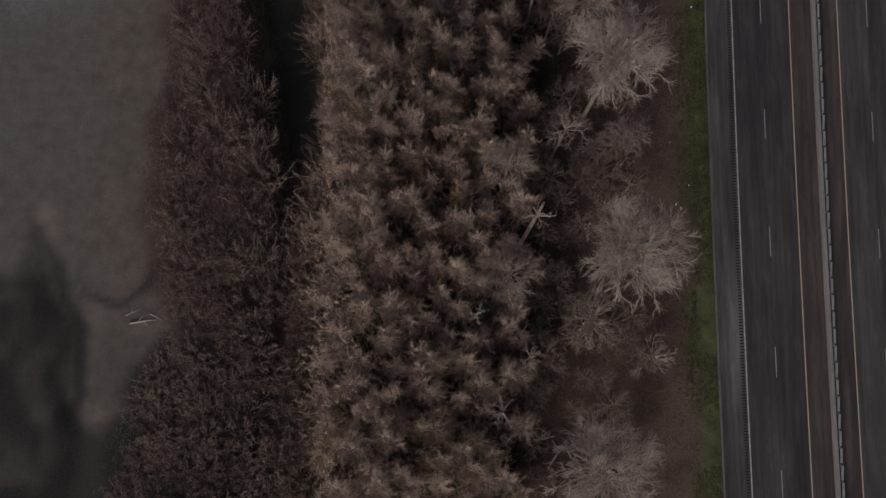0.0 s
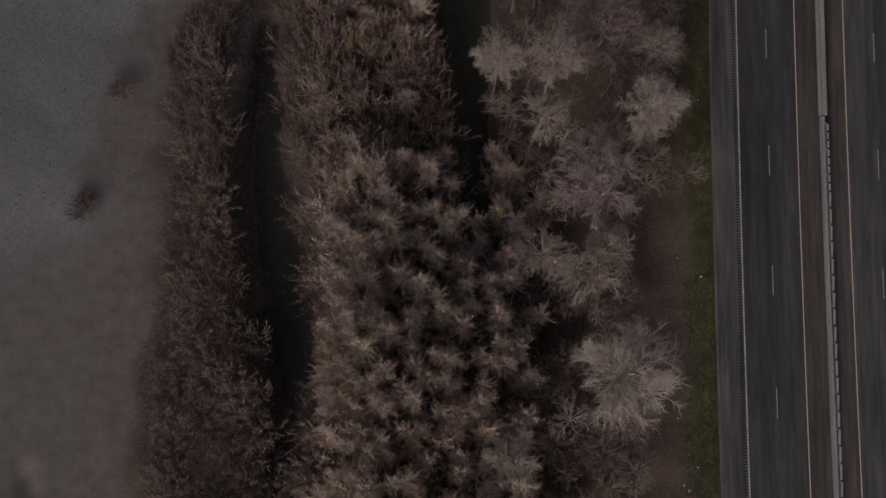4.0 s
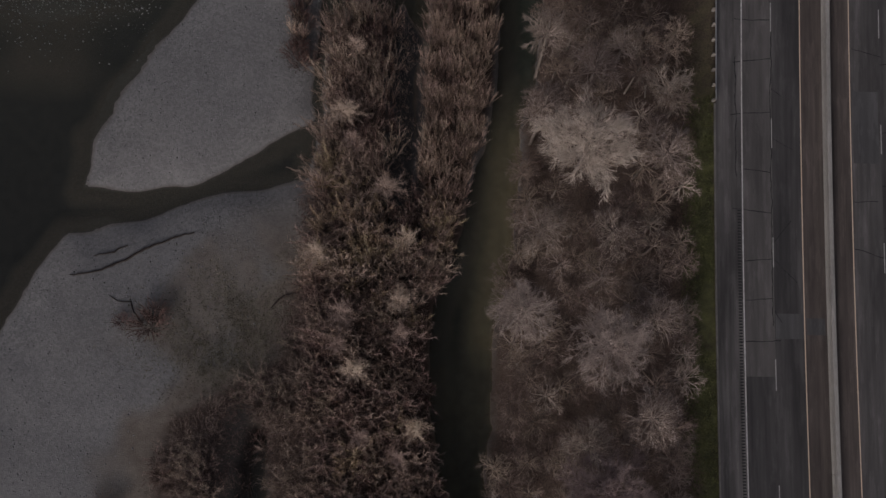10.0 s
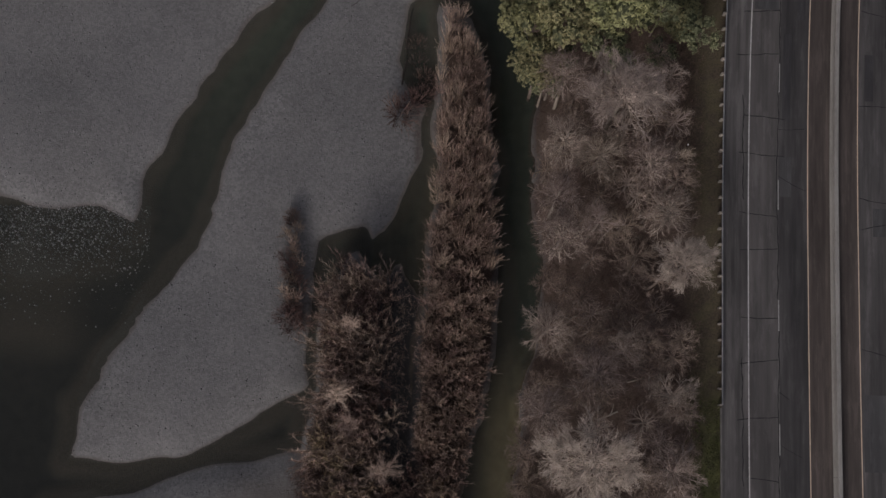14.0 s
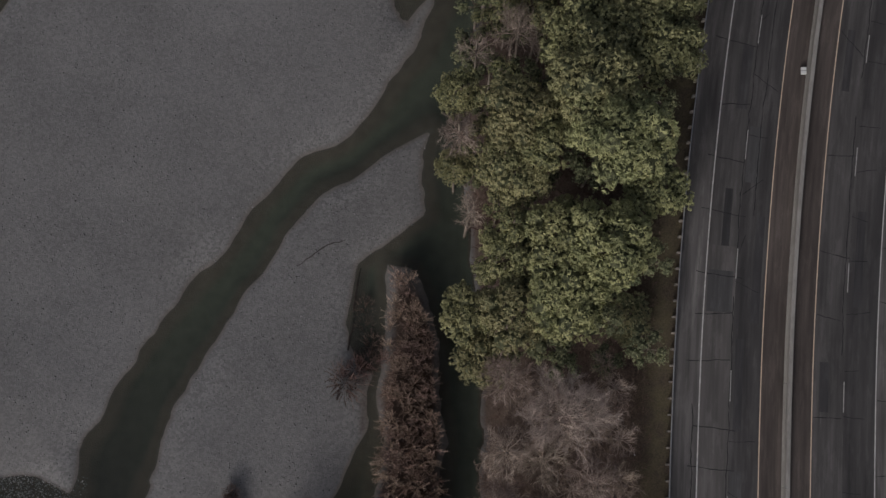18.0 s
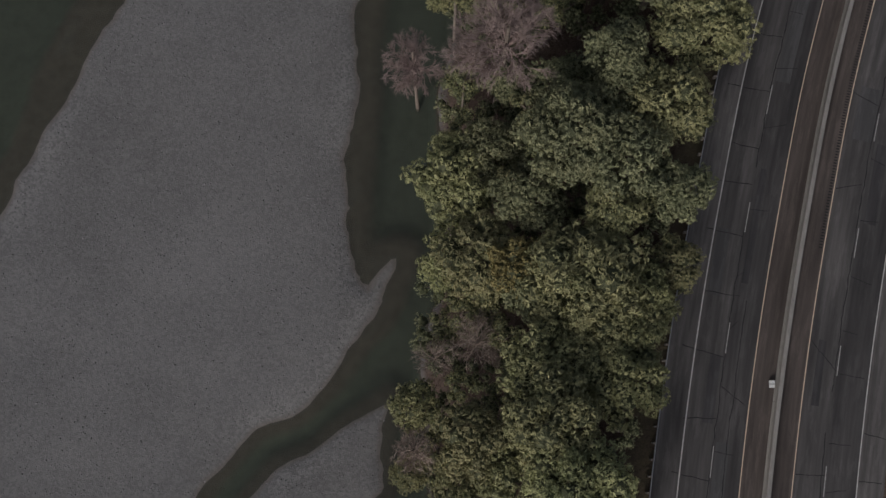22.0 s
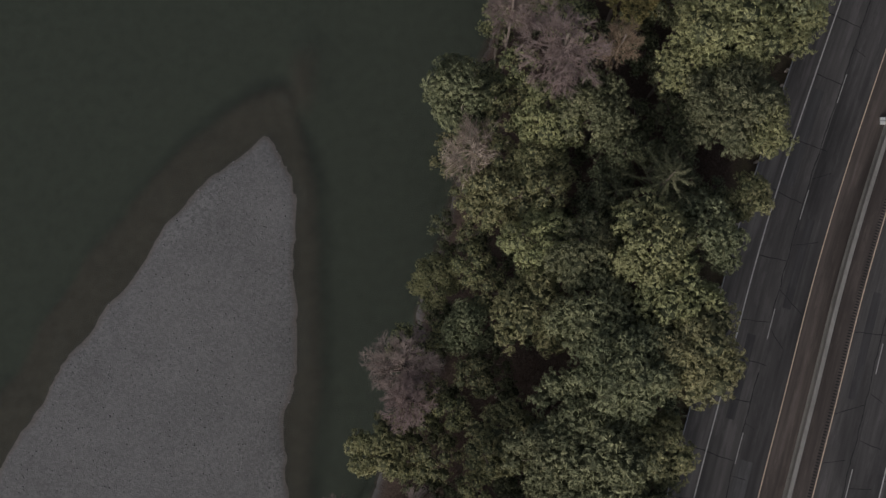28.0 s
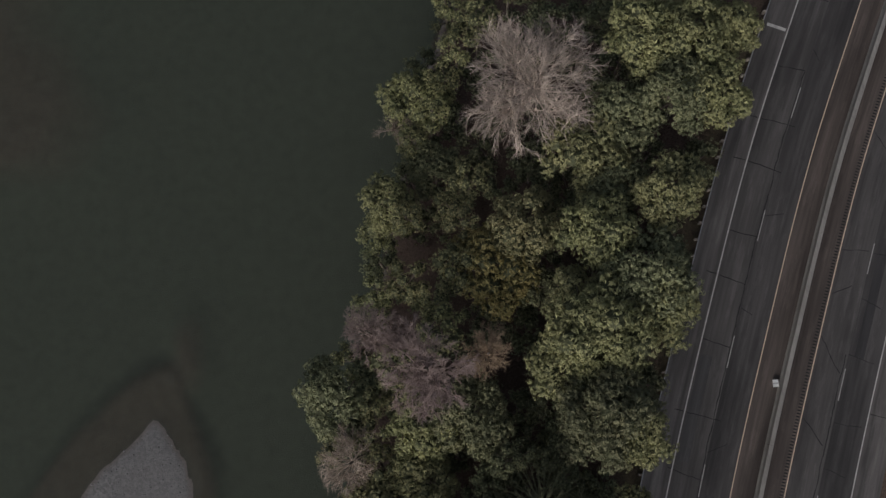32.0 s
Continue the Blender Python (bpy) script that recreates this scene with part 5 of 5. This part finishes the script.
# ---- small growth ----
def tufts(name, n, pick, mat, size, label, category, blades=5, width=0.05):
    rs = np.random.RandomState(len(name))
    xs, ys = pick(rs, n)
    hs = land(xs, ys)[0]
    v, f = [], []
    k = 0
    for x, y, h in zip(xs, ys, hs):
        for b in range(blades):
            a, o = rs.rand() * 6.28, 0.3 + 0.7 * rs.rand()
            L = size * (0.5 + 0.8 * rs.rand())
            d = np.array([math.cos(a) * o, math.sin(a) * o, 0.8])
            p = np.array([x, y, h - 0.03]) + np.append(rs.normal(0, size * 0.3, 2), 0)
            c = np.array([-math.sin(a), math.cos(a), 0]) * width
            v += [p - c, p + c, p + d * L]
            f.append((k, k + 1, k + 2))
            k += 3
    s = Shape()
    s.add(v, f)
    tagged(part(name, s, mat), label, category, kind="stuff")


def near_road(rs, n):
    y = rs.uniform(-18, 126, n)
    x = edge(y) - 3.5 - 3.6 * rs.rand(n) ** 1.2
    ok = wave(x * 2.5, y, 8, 21) > 0.3
    return x[ok], y[ok]


tufts("roadside_grass", 9000, near_road, M_GRASS, 0.22, "mossy green grass strip along the road shoulder", "grass")


def bench(rs, n):
    y = rs.uniform(-18, 117, n)
    shore = np.interp(y, SHORE_Y, SHORE_X)
    x = shore + 1.5 + (-13 - shore) * rs.rand(n) ** 1.0 + rs.normal(0, 1.0, n)
    ok = (land(x, y)[0] > WATER + 0.25) & (marshy(x, y) < 0.4 + 0.3 * rs.rand(n))
    return x[ok], y[ok]


tufts("dry_undergrowth", 20000, bench, M_DRY, 1.1, "dry brown undergrowth of twigs and stalks on the bench", "undergrowth", 4, 0.028)


def bar_grass(rs, n):
    x, y = rs.normal(-26, 5.0, n), rs.normal(98, 5.0, n)
    h, s, d, c = land(x, y)
    ok = (h > WATER + 0.4) & (d > 2.0) & (wave(x + 0.5 * y, y * 0.4, 3, 41) + 0.5 * rs.rand(n) > 0.6)
    return x[ok], y[ok]


tufts("bar_grass", 5000, bar_grass, M_GRASS_DRY, 0.4, "thin dry grass on the sandy part of the bar", "grass", 4, 0.03)


def marsh(rs, n):
    y = rs.uniform(22, 92, n)
    x = rs.uniform(-31, -14, n)
    h, s, d, c = land(x, y)
    ok = (marshy(x, y) > 0.25) & (rs.rand(n) < np.clip((c - 0.3) / 1.2, 0.04, 0.9))
    return x[ok], y[ok]


tufts("marsh_stalks", 4200, marsh, M_RED, 1.2, "thin dark stalks standing in the marshy pond margin", "reeds", 4, 0.02)


def slope(rs, n):
    y = rs.uniform(-18, 345, n)
    b, e = bank(y), edge(y) - 5.5
    return b + (e - b) * rs.rand(n), y


tufts("bank_undergrowth", 26000, slope, M_RED, 0.7, "brown fallen twigs and stalks on the wooded bank", "undergrowth", 4, 0.024)


def thicket(rs, n):
    y = rs.uniform(-18, 146, n)
    x = rs.uniform(-15, 8, n)
    ok = land(x, y)[0] > WATER + 0.25
    return x[ok], y[ok]


tufts("thicket_undergrowth", 18000, thicket, M_BRUSH, 0.7, "brown undergrowth of the creekside thicket", "undergrowth", 4, 0.022)


def saplings(n):
    """Thin saplings that fill the southern thicket under its crowns: a stem and a few upswept shoots each."""
    rs = np.random.RandomState(77)
    s = Shape()
    xs, ys = rs.uniform(-14, 10, n), rs.uniform(-18, 66, n)
    hs = land(xs, ys)[0]
    keep = (hs > WATER + 0.5) & (marshy(xs, ys) < 0.4) & (xs < np.interp(ys, [-20, 20, 45, 66], [11, 9, 7, 2]))
    for x, y, h in zip(xs[keep], ys[keep], hs[keep]):
        tall = (np.interp(y, TOPS_Y, TOPS_Z) - h) * rs.uniform(0.35, 0.75)
        foot = np.array([x, y, h - 0.1])
        top = foot + np.array([rs.normal(0, 0.5), rs.normal(0, 0.5), tall])
        s.twig(foot, top, 0.05)
        for k in range(13):
            st = foot + (top - foot) * (0.35 + 0.6 * rs.rand())
            a = rs.rand() * 6.28
            s.twig(st, st + np.array([math.cos(a), math.sin(a), 0.8 + 1.2 * rs.rand()]) * rs.uniform(0.35, 0.8), 0.035)
    tagged(part("thicket_saplings", s, M_POLE), "thin brown saplings filling the thicket under its crowns", "saplings", kind="stuff")


saplings(4600)


def stones():
    rs = np.random.RandomState(31)
    v, f, k = [], [], 0
    x, y = rs.uniform(-60, 8, 42000), rs.uniform(60, 292, 42000)
    h, s, d, c = land(x, y)
    ok = (d > 0.15) & (s < -0.05) & (h > WATER - 0.1) & ((y > 98) | (x < -38)) & ((y > 120) | (x < -22)) & ~((x > -4.5) & (y < 182))
    x, y, h = x[ok], y[ok], h[ok]
    near = np.stack([rs.normal(-50, 9, 7000), 153 - np.abs(rs.normal(0, 5.0, 7000))], 1)
    near = near[near[:, 1] < 153]
    hn = land(near[:, 0], near[:, 1])[0]
    keep = (hn < WATER + 0.1) & (near[:, 0] < -37)
    x, y, h = np.concatenate([x, near[keep, 0]]), np.concatenate([y, near[keep, 1]]), np.concatenate([h, np.maximum(hn[keep], WATER - 0.03)])
    base = np.array([(1, 0, 0), (0, 1, 0), (-1, 0, 0), (0, -1, 0), (0, 0, 0.8)])
    for i in range(len(x)):
        r = 0.06 + 0.13 * rs.rand() ** 3
        a = rs.rand() * 6.28
        q = base * r * rs.uniform(0.7, 1.3, (5, 1))
        ca, sa = math.cos(a), math.sin(a)
        for p in q:
            v.append((x[i] + p[0] * ca - p[1] * sa, y[i] + p[0] * sa + p[1] * ca, h[i] - 0.02 + p[2]))
        f += [(k, k + 1, k + 4), (k + 1, k + 2, k + 4), (k + 2, k + 3, k + 4), (k + 3, k, k + 4)]
        k += 5
    s = Shape()
    s.add(v, f)
    tagged(part("river_cobbles", s, M_STONE), "rounded grey cobbles strewn over the gravel bars", "stones", kind="stuff")


stones()


def log(x, y, length, turn, r, label, mat=M_LOG, bend=0.06, forks=2):
    rs = np.random.RandomState(int(abs(x * 10)) + 3)
    t = tagged(new("driftwood_log"), label, "log", "driftwood")
    t.location = (x, y, height(x, y) + r * 0.7)
    s = Shape()
    p = bough(rs, (-length / 2, 0, 0), (1, 0, 0), length, bend, 6)
    p[:, 2] *= 0.25
    rot = np.array([[math.cos(turn), -math.sin(turn), 0], [math.sin(turn), math.cos(turn), 0], [0, 0, 1]])
    p = p @ rot.T
    s.tube(p, r * np.array([1, 0.95, 0.85, 0.75, 0.6, 0.45, 0.25]), 6)
    part("stem", s, mat, t, smooth=True)
    for k in range(forks):
        q = p[2 + k]
        s = Shape()
        b = bough(rs, q, rot @ np.array([0.7, (-1) ** k * 0.7, 0.15]), length * 0.28, 0.12, 3)
        s.tube(b, r * np.array([0.5, 0.4, 0.3, 0.1]), 5)
        part("branch", s, mat, t)


log(-38.2, 10.9, 3.6, 0.15, 0.16, "bleached driftwood log on the sandy bench")
log(-39.6, 12.2, 2.2, 0.5, 0.1, "bleached driftwood log on the sandy bench")
log(-36.4, 11.6, 2.0, -0.3, 0.09, "bleached driftwood log on the sandy bench")


def pale_stone(x, y, r):
    rs = np.random.RandomState(int(x * 7 + y))
    t = Shape()
    n = 7
    ring = [(r * math.cos(k * 2 * math.pi / n) * rs.uniform(0.8, 1.2), r * math.sin(k * 2 * math.pi / n) * rs.uniform(0.8, 1.2)) for k in range(n)]
    v = [(a, b, -0.05) for a, b in ring] + [(a * 0.8, b * 0.8, r * 0.45) for a, b in ring] + [(0, 0, r * 0.65)]
    f = [(k, (k + 1) % n, n + (k + 1) % n, n + k) for k in range(n)] + [(n + k, n + (k + 1) % n, 2 * n) for k in range(n)]
    t.add(v, f)
    ob = part("pale_stone", t, M_PANEL)
    ob.location = (x, y, height(x, y))
    tagged(ob, "small pale stone on the grassy road verge", "stone", "pale stones of the verge")


for x, y, r in ((32.8, 48.8, 0.14), (30.9, 23.4, 0.2), (30.4, 24.0, 0.12), (29.9, 31.9, 0.1), (31.8, 26.2, 0.12), (30.3, 51.2, 0.09), (31.4, 78, 0.1), (33, 70.5, 0.08), (30.2, 150.3, 0.12), (32.9, 157, 0.1)):
    pale_stone(x, y, r)

rl = random.Random(21)
for k in range(14):
    y = rl.uniform(-5, 165)
    x = float(bank(y)) + rl.uniform(4, 17)
    log(x, y, rl.uniform(3, 6.5), rl.uniform(0, 3.1), rl.uniform(0.07, 0.13), "pale fallen branch on the wooded bank")


# eroded edges with their shadow and a crooked root on the gravel bar, a stop bar on the road shoulder
def strand(name, pts, r, mat, label, category):
    """A crooked line lying on the ground."""
    p = []
    for (ax, ay), (bx, by) in zip(pts, pts[1:]):
        n = max(2, int(math.hypot(bx - ax, by - ay) / 0.6))
        p += [(ax + (bx - ax) * k / n, ay + (by - ay) * k / n) for k in range(n)]
    p.append(pts[-1])
    q = [(x + rng.uniform(-0.12, 0.12), y + rng.uniform(-0.12, 0.12)) for x, y in p]
    s = Shape()
    s.tube([(x, y, height(x, y) + 0.3 * r) for x, y in q], [r * (0.35 + 0.75 * math.sin(math.pi * (0.08 + 0.84 * k / len(q))) * rng.uniform(0.7, 1.2)) for k in range(len(q))], 5)
    tagged(part(name, s, mat), label, category)


# dark strips along the gravel steps stand in for the shadow below them
strand("cut_bank_edge", [(-47.7, 106.5), (-44, 107), (-40.4, 108.6), (-36.5, 110.6), (-33.6, 111.8), (-31.2, 112.3)], 0.16, M_WOOD_SHADE, "eroded gravel edge on the bar, its shadow a dark strip", "bank edge")
strand("crooked_root", [(-42.2, 103.8), (-41, 102.9), (-39.3, 102.9), (-38.8, 101.6), (-37.6, 100)], 0.1, M_WOOD_SHADE, "dark crooked dead root lying beside the bush", "driftwood")
strand("cut_bank_edge", [(-20.4, 102), (-18.8, 103.6), (-16.6, 104)], 0.16, M_WOOD_SHADE, "eroded gravel edge on the bar, its shadow a dark strip", "bank edge")
strand("cut_bank_edge", [(-1.2, 181.2), (-1.8, 177.5), (-2.2, 173.5), (-2.6, 170)], 0.2, M_WOOD_SHADE, "eroded gravel edge on the bar, its shadow a dark strip", "bank edge")
strand("cut_bank_edge", [(-9.8, 181.4), (-7.5, 183), (-5.5, 184.4), (-3.4, 185)], 0.06, M_WOOD_SHADE, "eroded gravel edge on the bar, its shadow a dark strip", "bank edge")
strand("cut_bank_edge", [(-44.6, 109.2), (-42, 109.8), (-40.2, 110.6)], 0.12, M_WOOD_SHADE, "eroded gravel edge on the bar, its shadow a dark strip", "bank edge")
log(0.8, 172.6, 3.4, 1.9, 0.13, "dark tangled drift branch at the gravel edge", M_WOOD_SHADE, 0.2, 3)
log(-0.6, 170.2, 2.6, 1.2, 0.1, "dark tangled drift branch at the gravel edge", M_WOOD_SHADE, 0.2, 3)
s = Shape()
ribbon(s, 333.6, 333.95, -2.6, -0.25, -0.01, 0.006, 1)
part("shoulder_bar", s, M_WHITE, highway, "white bar across the shoulder")
